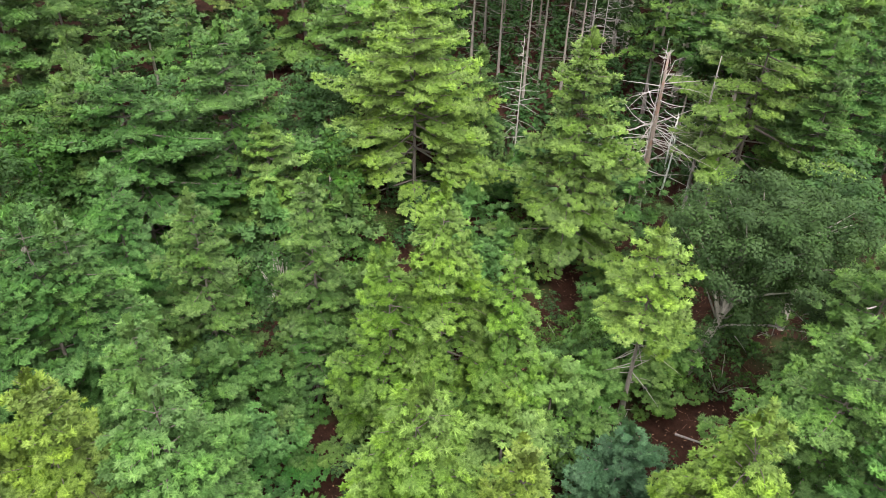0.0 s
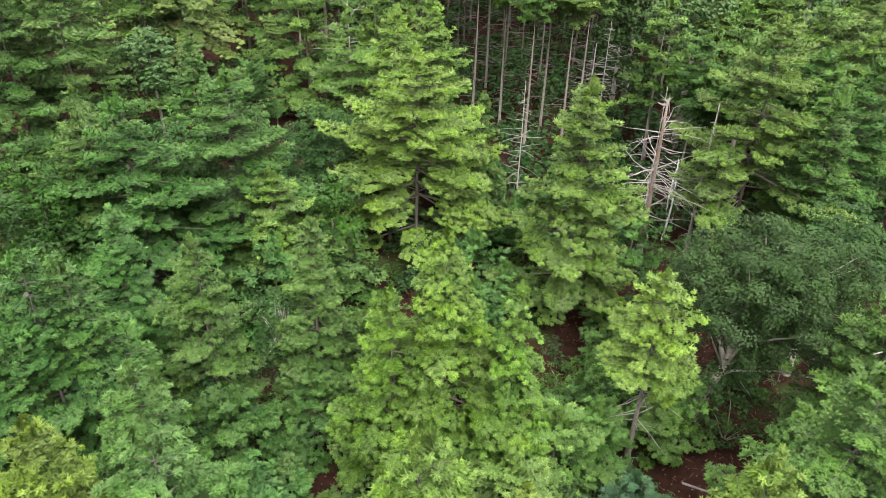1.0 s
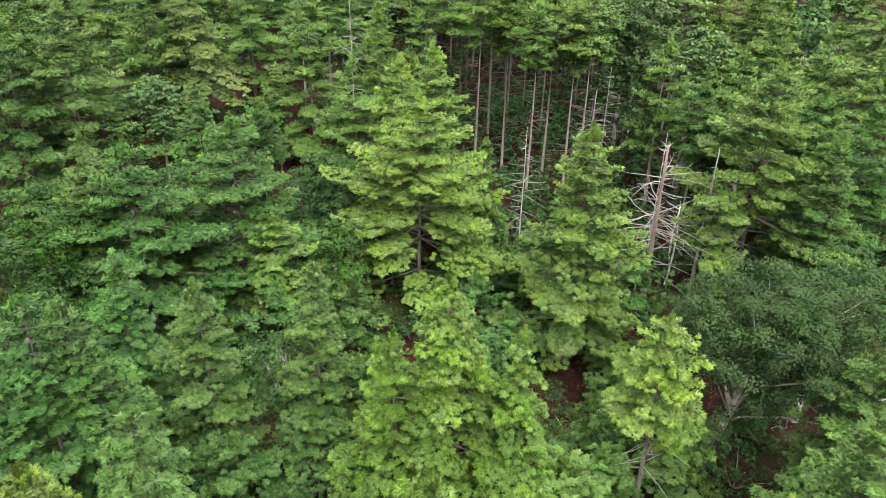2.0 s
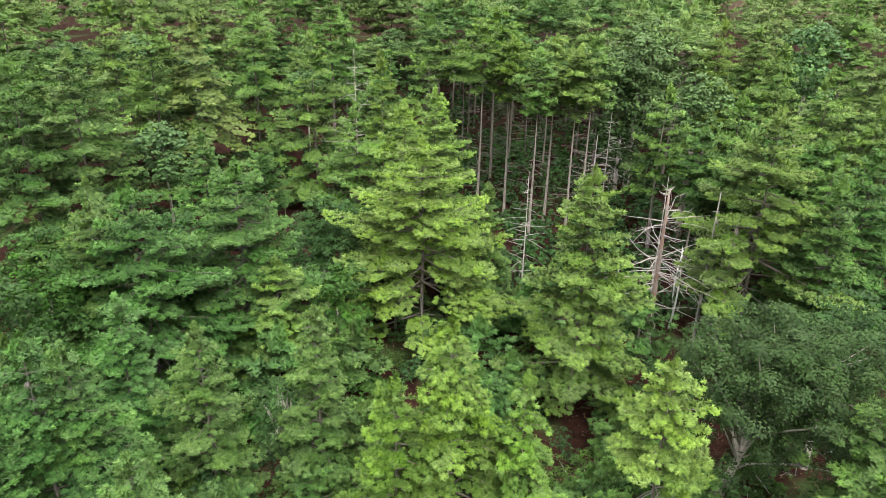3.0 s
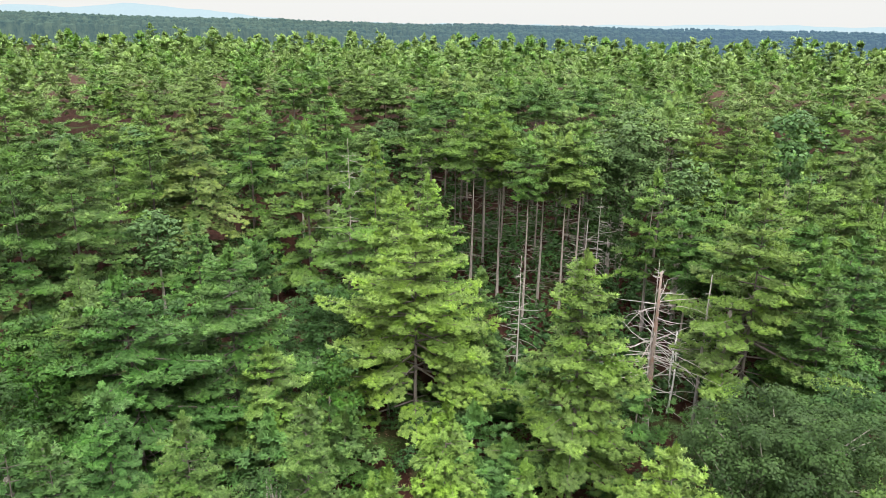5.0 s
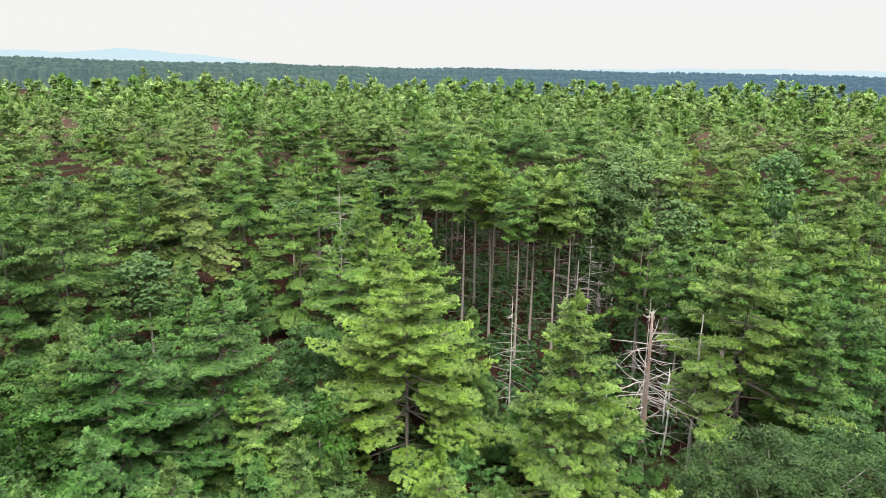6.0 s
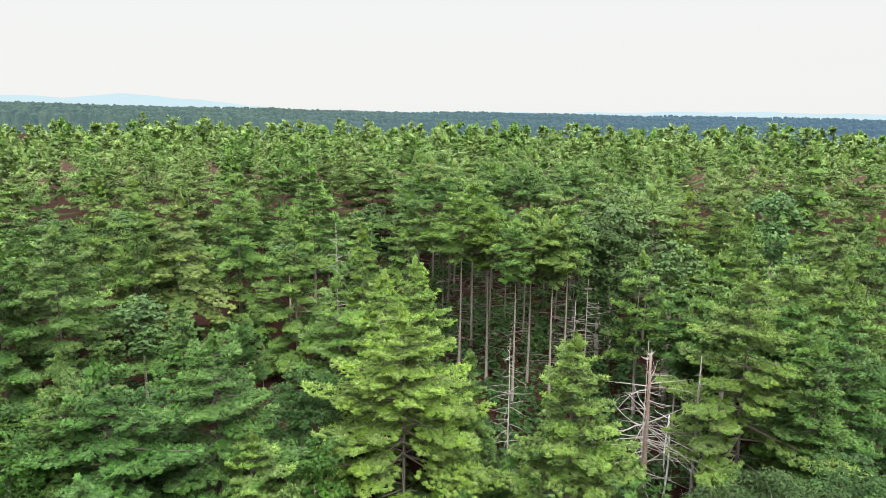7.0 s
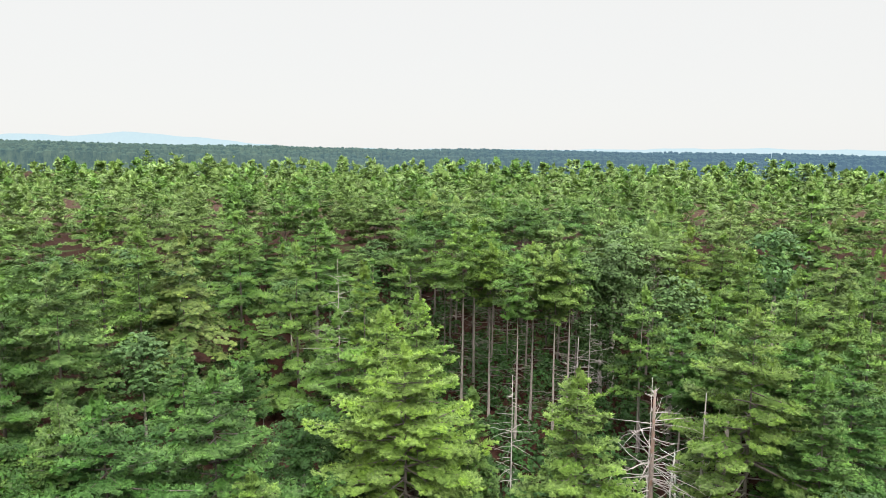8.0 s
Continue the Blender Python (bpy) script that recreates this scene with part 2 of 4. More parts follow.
def pine_parts(rng, h, r, cb, size, style="", tier=None):
    """Branch lines, needle clumps and their tones for a pine of height h, crown radius r, crown from cb * h up."""
    step = tier or (0.75 + 0.07 * r if style == "open" else 0.80 + 0.09 * r)
    z0 = cb * h
    levels = []
    q = z0
    while q < h - 0.5:
        levels.append(q)
        q += step * (1.12 - 0.5 * (q - z0) / (h - z0)) * rng.uniform(0.85, 1.15)
    zs, azs, reach = [], [], []
    for q in levels:
        s = (q - z0) / (h - z0)
        n = int(rng.integers(5, 8)) - int(s > 0.75)
        if style in ("open", "pole"):
            n = int(rng.integers(4, 7))
        turn = rng.uniform(0, 6.28)
        for k in range(n):
            if rng.random() < 0.07:
                continue
            zs.append(q + rng.normal(0, 0.15) * step)
            azs.append(turn + 2 * np.pi * k / n + rng.normal(0, 0.22))
            reach.append(rng.uniform(0.58, 1.14) * (1.18 if rng.random() < 0.09 else 1.0))
    z, az, reach = np.array(zs), np.array(azs), np.array(reach)
    nb = len(z)
    s = np.clip((z - z0) / max(h - z0, 0.1), 0, 1)
    if style == "pole":
        prof = np.minimum(1.0, 1.25 * (1 - s) ** 0.7) * np.minimum(1.0, 0.55 + 1.4 * s)
    elif style == "old":
        prof = np.minimum(1.0, 1.15 * (1 - s) ** 0.6) * np.minimum(1.0, 0.72 + 1.2 * s)
    elif tier:
        prof = np.minimum(1.0, 1.12 * (1 - s) ** 0.9) * np.minimum(1.0, 0.78 + 1.6 * s)
    else:
        prof = np.minimum(1.0, 1.25 * (1 - s) ** 0.85) * np.minimum(1.0, 0.72 + 1.6 * s)
    lobe = 1 + 0.12 * np.sin(az * 2 + rng.uniform(0, 6)) + 0.10 * np.sin(az * 3 + s * 7 + rng.uniform(0, 6))
    length = 1.16 * r * prof * lobe * reach + 0.3
    if style == "weep":
        slope, bend = 0.10 + 0.50 * s + rng.normal(0, 0.08, nb), -0.40 - 0.15 * s
    elif style == "old":
        slope, bend = 0.0 + 0.55 * s + rng.normal(0, 0.10, nb), 0.08 + 0.08 * s
    else:
        slope, bend = -0.18 + 0.34 * s ** 2 + rng.normal(0, 0.07, nb), 0.07 + 0.08 * s
    out = np.stack([np.cos(az), np.sin(az), np.zeros(nb)], 1)
    across = np.stack([-np.sin(az), np.cos(az), np.zeros(nb)], 1)
    zup = np.array([0, 0, 1.0])

    def along(i, u):
        return zup * z[i][:, None] + out[i] * (length[i] * u)[:, None] + zup * (length[i] * (slope[i] * u + bend[i] * u * u))[:, None]

    # the flat of each bough: rows of clumps along it, each row as wide as the bough is there
    gap = 1.18 * size
    inner = np.clip(0.34 - 0.25 * s, 0.08, 1) if style != "pole" else np.full(nb, 0.12)
    rows = np.maximum(2, (length * (1 - inner) / gap).astype(int))
    i = np.repeat(np.arange(nb), rows)
    k = np.arange(len(i)) - np.repeat(np.cumsum(rows) - rows, rows)
    u = inner[i] + (1 - inner[i]) * (k + 0.5) / rows[i]
    wide = np.minimum(0.44 * length[i], 1.05 + 0.12 * length[i]) * np.minimum(1, (1.04 - u) / 0.42) ** 0.75 * (0.45 + 0.55 * u)
    cols = np.maximum(1, np.round(2 * wide / gap).astype(int))
    j = np.repeat(np.arange(len(i)), cols)
    kk = np.arange(len(j)) - np.repeat(np.cumsum(cols) - cols, cols)
    b = i[j]
    off = (2 * (kk + 0.5) / cols[j] - 1) * wide[j] + rng.normal(0, 0.22, len(j)) * gap
    uu = np.clip(u[j] + (0.30 * np.abs(off) + rng.normal(0, 0.30, len(j)) * gap) / length[b], 0.03, 1.08)
    at = along(b, uu) + across[b] * off[:, None]
    droop = 0.34 if style == "weep" else 0.16
    at[:, 2] += -droop * np.abs(off) + rng.normal(0, 0.17, len(j)) * size + 0.10 * np.sin(off * 5.0 + b) * (np.abs(off) > 0.2)
    turn = np.clip(off / np.maximum(wide[j], 0.1), -1, 1) * 0.7
    rise = slope[b] + 2 * bend[b] * uu
    way = unit(out[b] * np.cos(turn)[:, None] + across[b] * np.sin(turn)[:, None] + zup * (0.6 * rise + 0.06)[:, None])
    nrm = unit(zup - 0.6 * np.clip(rise - 0.3, -0.6, 1.2)[:, None] * out[b])
    nrm = unit(nrm - 0.25 * np.sign(off)[:, None] * (np.abs(off) / np.maximum(wide[j], 0.1))[:, None] * -across[b])
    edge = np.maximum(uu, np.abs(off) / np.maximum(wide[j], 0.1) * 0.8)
    # side branchlets sweep forwards and leave gaps between them, so that the bough ends in fingers
    gait = 0.42 + 0.07 * length[b] + 0.8 * size
    beat = (uu * length[b] - 0.85 * np.abs(off)) / gait + b * 0.37 + (off > 0) * 0.45
    share = (beat % 1.0) / 0.84
    edge_on = np.abs(off) / np.maximum(wide[j], 0.1)
    finger = (share < 1.0) | (np.abs(off) < 0.9 * size)
    at[:, 2] += 0.10 * gait * np.sin(np.floor(beat) * 2.7 + b * 1.9) * np.minimum(1, np.abs(off) / 0.4)
    at[:, 2] += 0.09 * gait * np.sin(np.pi * np.minimum(share, 1.0)) - 0.10 * edge_on ** 3
    ahead = unit(out[b] - 0.85 * np.sign(off)[:, None] * across[b])
    nrm = unit(nrm - 0.18 * (np.cos(np.pi * np.minimum(share, 1.0)) * np.minimum(1, np.abs(off) / 0.3))[:, None] * ahead)
    keep = (rng.random(len(j)) > 0.06 + 0.22 * (uu < inner[b] + 0.15)) & finger
    # paler towards the bough's ends and edges and towards the tree's top
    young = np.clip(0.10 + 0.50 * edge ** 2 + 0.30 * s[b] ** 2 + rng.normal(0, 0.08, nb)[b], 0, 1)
    at, way, nrm, young = at[keep], way[keep], nrm[keep], young[keep]
    # the leader and the upright shoots round it
    shoots = [(0.0, 0.0, 1.2, 0.15)] + [(rng.normal(0, 0.30), rng.normal(0, 0.30), 1.0, -rng.uniform(0.15, 0.9)) for k in range(5 if size < 0.5 else 1)]
    for sx, sy, ln, top in shoots:
        lz = np.arange(h - ln + top, h + top, size * 0.75)
        at = np.concatenate([at, np.stack([np.full(len(lz), sx) + rng.normal(0, 0.04, len(lz)), np.full(len(lz), sy) + rng.normal(0, 0.04, len(lz)), lz], 1)])
        way = np.concatenate([way, np.tile([0, 0.05, 1.0], (len(lz), 1))])
        nrm = np.concatenate([nrm, unit(rng.normal(size=(len(lz), 3)) * [1, 1, 0.2])])
        young = np.concatenate([young, np.full(len(lz), 0.9)])
    lines = [(along(np.full(4, q), np.array([0.0, 0.33, 0.66, 0.95])), 0.018 + 0.011 * length[q]) for q in range(nb)]
    return lines, at, way, nrm, young


def crown_mesh(rng, at, way, nrm, young, size, count, material, hang=0.0):
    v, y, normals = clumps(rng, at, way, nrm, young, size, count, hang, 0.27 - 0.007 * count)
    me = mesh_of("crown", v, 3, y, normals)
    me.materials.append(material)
    return me


def trunk_line(rng, h, bend=0.25, segments=7):
    a, b = rng.uniform(0, 6.28), rng.uniform(0.3, 1.0) * bend
    return [(math.cos(a) * b * math.sin(t * 3.0), math.sin(a) * b * math.sin(t * 3.0), h * t) for t in np.linspace(0, 1, segments)]


LABELS = {
    "light": "tall white pine with pale yellow-green needles on layered boughs",
    "gold": "tall broad white pine with bright golden-green needles",
    "fresh": "white pine with fresh bright green needles in dense layered boughs",
    "mid": "white pine with mid-green needles on spreading layered boughs",
    "deep": "white pine with deep green needles on layered boughs",
    "oakhazed": "tall grey-green hardwood with rounded crown among the pines",
    "blue": "low young pine with soft blue-green needles on forest floor",
    "weepy": "olive-tinged pine with drooping cone-laden upper boughs",
    "pale": "pale grey-green pine crown rising out of the forest",
    "oak": "broad grey-green hardwood tree with grey forking limbs",
    "oakdark": "dark green hardwood tree growing among the pines",
    "oakbright": "bright green hardwood with small leaves among the pines",
}
TREES = []
COUNT = [0]


def pine(x, y, top, r, cb, tone, style="", size=None):
    """A pine that stands at x, y with its tip at the height top."""
    COUNT[0] += 1
    rng = np.random.default_rng(100 + COUNT[0])
    g = float(ground_z(x, y))
    h, d = top - g, math.hypot(x, y)
    size = size or (0.24 if d < 45 else 0.28 if d < 75 else 0.34 if d < 112 else 0.43)
    count = 12 if d < 45 else 10 if d < 75 else 9 if d < 112 else 7
    lines, at, way, nrm, young = pine_parts(rng, h, r, cb, size, style, 1.65 if d > 75 and style != "pole" else None)
    tree = tagged(new("pine_tree"), LABELS[tone], "pine tree", "forest pines")
    if style == "pole":
        tagged(tree, "tall slender pine with bare trunk and small high crown")
    tree.matrix_world = pose(x, y, g - 0.1)
    base = 0.045 + 0.0065 * h if style == "pole" else 0.06 + 0.0085 * h
    path = trunk_line(rng, h * 0.985)
    # poles past 100 m take darker bark, painting in the hollow's shade
    part("trunk", Wood().tube(path, [base * (1 - 0.97 * t) ** 1.25 * (1.25 if t == 0 else 1) for t in np.linspace(0, 1, len(path))], 8).mesh("trunk", POLE_BARK if d < 100 and (style == "pole" or cb > 0.4) else BARK), tree)
    limbs, stubs = Wood(), Wood()
    if d < 80 and h > 7:
        for pts, rad in lines:
            limbs.tube(pts, [rad, rad * 0.75, rad * 0.45, rad * 0.15], 3, False)
    if style == "pole" or cb > 0.35:
        for k in range(int(cb * h * 2.8)):
            z, a, ln = rng.uniform(0.12, cb) * h, rng.uniform(0, 6.28), rng.uniform(0.5, 3.2)
            dz = rng.uniform(-0.3, 0.25) * ln
            stubs.tube([(0, 0, z), (math.cos(a) * ln * 0.5, math.sin(a) * ln * 0.5, z + dz * 0.3), (math.cos(a) * ln, math.sin(a) * ln, z + dz)], [0.035, 0.025, 0.01], 4, False)
    if limbs.v:
        tagged(part("branchwork", limbs.mesh("branchwork", BARK), tree), kind="stuff")
    if stubs.v:
        # dead twigs past 75 m take dark bark too, dimmed as painted shade
        tagged(part("deadwood", stubs.mesh("deadwood", DEAD_WOOD if d < 75 else BARK), tree), "dry grey lower twigs", kind="stuff")
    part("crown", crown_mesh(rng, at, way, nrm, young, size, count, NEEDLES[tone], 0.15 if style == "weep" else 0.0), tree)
    TREES.append((x, y, r))
    return tree


def leaf_clumps(rng, h, r, cb, size, per):
    """Places, outward directions and tones (with light from above painted in) of leaves in a crown of several lobes
    made of many small uneven clumps; also the clumps' middles.
    """
    zc, hz = h * (1 + cb) / 2, h * (1 - cb) / 2
    n_lobe = int(np.clip(5 + 1.3 * r, 5, 13))
    a = np.arange(n_lobe) * 2.4 + rng.uniform(0, 6.28)
    t = rng.uniform(0.25, 0.66, n_lobe)
    lobe = np.stack([np.cos(a) * r * t, np.sin(a) * r * t, zc + hz * rng.uniform(-0.5, 0.5, n_lobe)], 1)
    lobe[0] = (0, 0, zc + 0.55 * hz)
    lr = rng.uniform(0.34, 0.50, n_lobe) * min(r, hz)
    m = int(max(6, 9 * (r * hz) ** 0.33))
    li = np.repeat(np.arange(n_lobe), m)
    q = unit(rng.normal(size=(len(li), 3)) + np.array([0, 0, 0.45]))
    mid = lobe[li] + q * (lr[li] * rng.uniform(0.62, 1.05, len(li)))[:, None]
    cr = rng.uniform(0.20, 0.36, len(li)) * lr[li]
    n = np.maximum(6, per * (cr / size) ** 2).astype(int)
    i = np.repeat(np.arange(len(li)), n)
    d = unit(rng.normal(size=(len(i), 3)) + 0.6 * q[i] + np.array([0, 0, 0.7]))
    at = mid[i] + d * (cr[i] * rng.uniform(0.60, 1.10, len(i)))[:, None] * np.array([1.15, 1.15, 0.70])
    # leaves facing up are paler: light from above put into their colour
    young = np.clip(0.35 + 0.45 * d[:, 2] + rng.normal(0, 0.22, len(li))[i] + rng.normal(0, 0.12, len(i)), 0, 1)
    return at, d, young, mid


def leaves_mesh(rng, at, d, young, size, material):
    """Small four-sided leaves that lie like shingles on the clump's surface."""
    k = len(at)
    nrm = unit(0.8 * d + np.array([0, 0, 0.5]) + 0.42 * unit(rng.normal(size=(k, 3))))
    a = unit(np.cross(nrm, unit(rng.normal(size=(k, 3)))))
    b = np.cross(nrm, a)
    ln = size * rng.uniform(0.7, 1.25, (k, 1))
    v = np.stack([at - a * ln * 0.6, at + b * ln * 0.34, at + a * ln * 0.6, at - b * ln * 0.34], 1).reshape(-1, 3)
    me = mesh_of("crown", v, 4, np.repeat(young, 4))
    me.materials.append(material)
    return me


def broadleaf(x, y, top, r, cb, tone, foot=None, name="oak_tree", category="tree", size=None):
    """A hardwood whose crown is over x, y; foot: where a leaning trunk stands."""
    COUNT[0] += 1
    rng = np.random.default_rng(500 + COUNT[0])
    fx, fy = foot or (x, y)
    g = float(ground_z(fx, fy))
    h, d = top - g, math.hypot(x, y)
    size = size or (0.17 if d < 48 else 0.27 if d < 75 else 0.42 if d < 112 else 0.6)
    tree = tagged(new(name), LABELS[tone], category, "hardwoods")
    tree.matrix_world = pose(fx, fy, g - 0.08)
    dx, dy = x - fx, y - fy
    at, way, young, mid = leaf_clumps(rng, h, r, cb, size, 6.0)
    at, mid = at + np.array([dx, dy, 0]), mid + np.array([dx, dy, 0])
    rad = 0.05 + 0.016 * h
    fork = np.array([dx * 0.45, dy * 0.45, h * max(cb, 0.30)])
    if h > 6:
        part("trunk", Wood().tube([(0, 0, 0), fork * 0.5 + rng.normal(0, 0.05, 3), fork, (dx * 0.8, dy * 0.8, h * 0.62)], [rad * 1.3, rad, rad * 0.85, rad * 0.4], 9).mesh("trunk", OAK_BARK), tree)
    limbs = Wood()
    single = d < 48 and h > 12
    for q in mid[::6 if h > 6 else 16]:
        s = fork + (np.array([dx * 0.8, dy * 0.8, h * 0.62]) - fork) * rng.uniform(0, 0.9) if h > 6 else np.zeros(3)
        e = q - (q - s) * 0.05
        c = (s + e) / 2 + np.array([0, 0, 0.12 * np.linalg.norm(e - s)]) + rng.normal(0, 0.2, 3) * min(1, h / 8)
        lr = (0.035 + 0.006 * np.linalg.norm(e - s)) * min(1, h / 8 + 0.2)
        w = Wood() if single else limbs
        w.tube([s, (s + c) / 2 + rng.normal(0, 0.08, 3), c, e], [lr * 1.5, lr * 1.2, lr, lr * 0.3], 5, False)
        if single:
            part("limb", w.mesh("limb", OAK_BARK), tree)
    if limbs.v and d < 46:
        tagged(part("branchwork", limbs.mesh("branchwork", OAK_BARK), tree), kind="stuff")
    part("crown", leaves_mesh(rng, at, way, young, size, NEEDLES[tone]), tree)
    TREES.append((x, y, r))
    return tree


def dead_branch(points, radius):
    """A long bare branch that has come down and hangs at the edge of a crown."""
    p0 = Vector(points[0])
    ob = tagged(new("dead_branch"), "long bare pale branch hanging from hardwood crown", "branch", "dead branches")
    ob.matrix_world = Matrix.Translation(p0)
    pts = [Vector(p) - p0 for p in points]
    part("stem", Wood().tube(pts, [radius * (1 - 0.7 * k / len(pts)) for k in range(len(pts))], 6).mesh("stem", DEAD_WOOD), ob)
    rng = np.random.default_rng(int(abs(p0.x) * 10))
    for k in range(7):
        q = pts[0].lerp(pts[-1], rng.uniform(0.15, 0.95))
        d = Vector((rng.normal(), rng.normal(), rng.normal() * 0.6)).normalized() * rng.uniform(0.5, 1.6)
        part("twig", Wood().tube([q, q + d * 0.5 + Vector((0, 0, 0.05)), q + d], [radius * 0.4, radius * 0.28, radius * 0.1], 5).mesh("twig", DEAD_WOOD), ob)


def shrub(x, y, top, r, cb, tone):
    ob = broadleaf(x, y, max(top, 1.6) + float(ground_z(x, y)), r, cb, tone, name="shrub", category="shrub", size=0.17)
    TREES.pop()
    return tagged(ob, "leafy bright green understory shrub on the needle-covered ground", "shrub", "understory shrubs")


def limb_line(rng, z, a, ln, rise, hook):
    pts = []
    side = rng.normal(0, 0.18)
    for t in (0, 0.25, 0.5, 0.75, 1.0):
        aa = a + side * t + rng.normal(0, 0.04)
        pts.append((math.cos(aa) * ln * t, math.sin(aa) * ln * t, z + ln * (rise * t + hook * t * t) + rng.normal(0, 0.03) * ln * 0.3))
    return pts


def snag(x, y, top, r, style=""):
    """A dead pine: bare trunk and grey broken limbs."""
    COUNT[0] += 1
    rng = np.random.default_rng(900 + COUNT[0])
    g = float(ground_z(x, y))
    h = top - g
    tree = tagged(new("dead_tree"), "dead standing pine with bare grey broken limbs", "dead tree", "dead pines")
    tree.matrix_world = pose(x, y, g - 0.1)
    base = {"main": 0.33, "thin": 0.09}.get(style, 0.20)
    path = trunk_line(rng, h * (0.93 if style == "main" else 1.0), 0.12)
    tipr = 0.26 if style == "main" else 0.2
    trunk = part("trunk", Wood().tube(path, [base * (1 - (1 - tipr) * t) for t in np.linspace(0, 1, len(path))], 10).mesh("trunk", SNAG_WOOD if style == "main" else DEAD_WOOD), tree, "weathered trunk with peeling bark")
    n = {"main": 58, "thin": 44}.get(style, 40)
    for k in range(n):
        s = rng.uniform(0.30, 1.0) if style == "main" else rng.uniform(0.22, 1.0)
        ln = r * rng.uniform(0.45, 1.3) * (0.55 + 0.6 * math.sin(math.pi * min(1, 0.15 + s * 0.8)))
        if s > 0.85:
            ln *= 0.5
        pts = limb_line(rng, h * 0.93 * s, rng.uniform(0, 6.28), ln, rng.uniform(-0.25, 0.2) + 0.45 * max(0.0, s - 0.45), rng.uniform(-0.40, 0.15))
        rad = rng.uniform(0.6, 1.1) * (0.050 if style == "main" else 0.034)
        w = Wood().tube(pts, [rad, rad * 0.8, rad * 0.6, rad * 0.45, rad * 0.2], 5)
        for q in range(int(rng.integers(0, 3))):
            p0 = Vector(pts[int(rng.integers(2, 4))])
            d = Vector((rng.normal(), rng.normal(), rng.normal() * 0.5)).normalized() * ln * 0.28
            w.tube([p0, p0 + d * 0.5, p0 + d + Vector((0, 0, 0.1 * ln))], [rad * 0.45, rad * 0.3, rad * 0.12], 4)
        part("limb", w.mesh("limb", DEAD_WOOD), tree)
    TREES.append((x, y, 1.5))
    return tree


def birch(x, y, top):
    COUNT[0] += 1
    rng = np.random.default_rng(1300 + COUNT[0])
    g = float(ground_z(x, y))
    h = top - g
    tree = tagged(new("birch_tree"), "thin bare white birch trunk among dead pines", "dead tree", "birch trunks")
    tree.matrix_world = pose(x, y, g - 0.1)
    path = trunk_line(rng, h, 0.5)
    part("trunk", Wood().tube(path, [0.11 * (1 - 0.6 * t) for t in np.linspace(0, 1, len(path))], 8).mesh("trunk", BIRCH_BARK), tree)
    for k in range(9):
        pts = limb_line(rng, h * rng.uniform(0.5, 1.0), rng.uniform(0, 6.28), rng.uniform(0.8, 2.0), rng.uniform(0.1, 0.8), 0.1)
        part("limb", Wood().tube(pts, [0.04, 0.032, 0.025, 0.018, 0.008], 5).mesh("limb", BIRCH_BARK), tree)
    return tree


def bare_trunk(x, y, top):
    COUNT[0] += 1
    rng = np.random.default_rng(1500 + COUNT[0])
    g = float(ground_z(x, y))
    h = top - g
    tree = tagged(new("dead_tree"), "bare grey pine trunk with short dead stubs", "dead tree", "dead pines")
    tree.matrix_world = pose(x, y, g - 0.1)
    path = trunk_line(rng, h + 3, 0.1)
    part("trunk", Wood().tube(path, [0.2 * (1 - 0.35 * t) for t in np.linspace(0, 1, len(path))], 8).mesh("trunk", POLE_BARK), tree)
    for k in range(20):
        pts = limb_line(rng, h * rng.uniform(0.2, 1.1), rng.uniform(0, 6.28), rng.uniform(0.5, 2.0), rng.uniform(-0.3, 0.2), 0.0)
        part("limb", Wood().tube(pts, [0.03, 0.026, 0.02, 0.014, 0.008], 4).mesh("limb", DEAD_WOOD), tree)
    return tree


# ---------------------------------------------------------------- the ground and the distance
def polar_sheet(name, rings, turns, height, material):
    v, f = [], []
    for rr in rings:
        for k in range(turns):
            a = 2 * math.pi * k / turns
            px, py = rr * math.sin(a), rr * math.cos(a)
            v.append((px, py, float(height(px, py))))
    for i in range(len(rings) - 1):
        for k in range(turns):
            q, r = i * turns, (i + 1) * turns
            f.append((q + k, q + (k + 1) % turns, r + (k + 1) % turns, r + k))
    me = bpy.data.meshes.new(name)
    me.from_pydata(v, [], f)
    me.materials.append(material)
    for p in me.polygons:
        p.use_smooth = True
    return new(name, me)


def bumpy(x, y):
    return float(ground_z(x, y)) + 0.10 * noise.noise((x * 0.5, y * 0.5, 0)) + 0.25 * noise.noise((x * 0.12, y * 0.12, 3))


tagged(polar_sheet("ground", [0.0] + [2.0 * 1.045 ** k for k in range(177)], 150, bumpy, LITTER), "forest floor of red-brown pine needle litter", "ground", "", "structure")


def ridge_height(a):
    """How high the far woods stand by the bearing a (radians, to the right)."""
    return 41.5 + 15.0 * np.clip((-a - 0.05) / 0.5, 0, 1) - 9.0 * np.clip((a - 0.05) / 0.5, 0, 1)


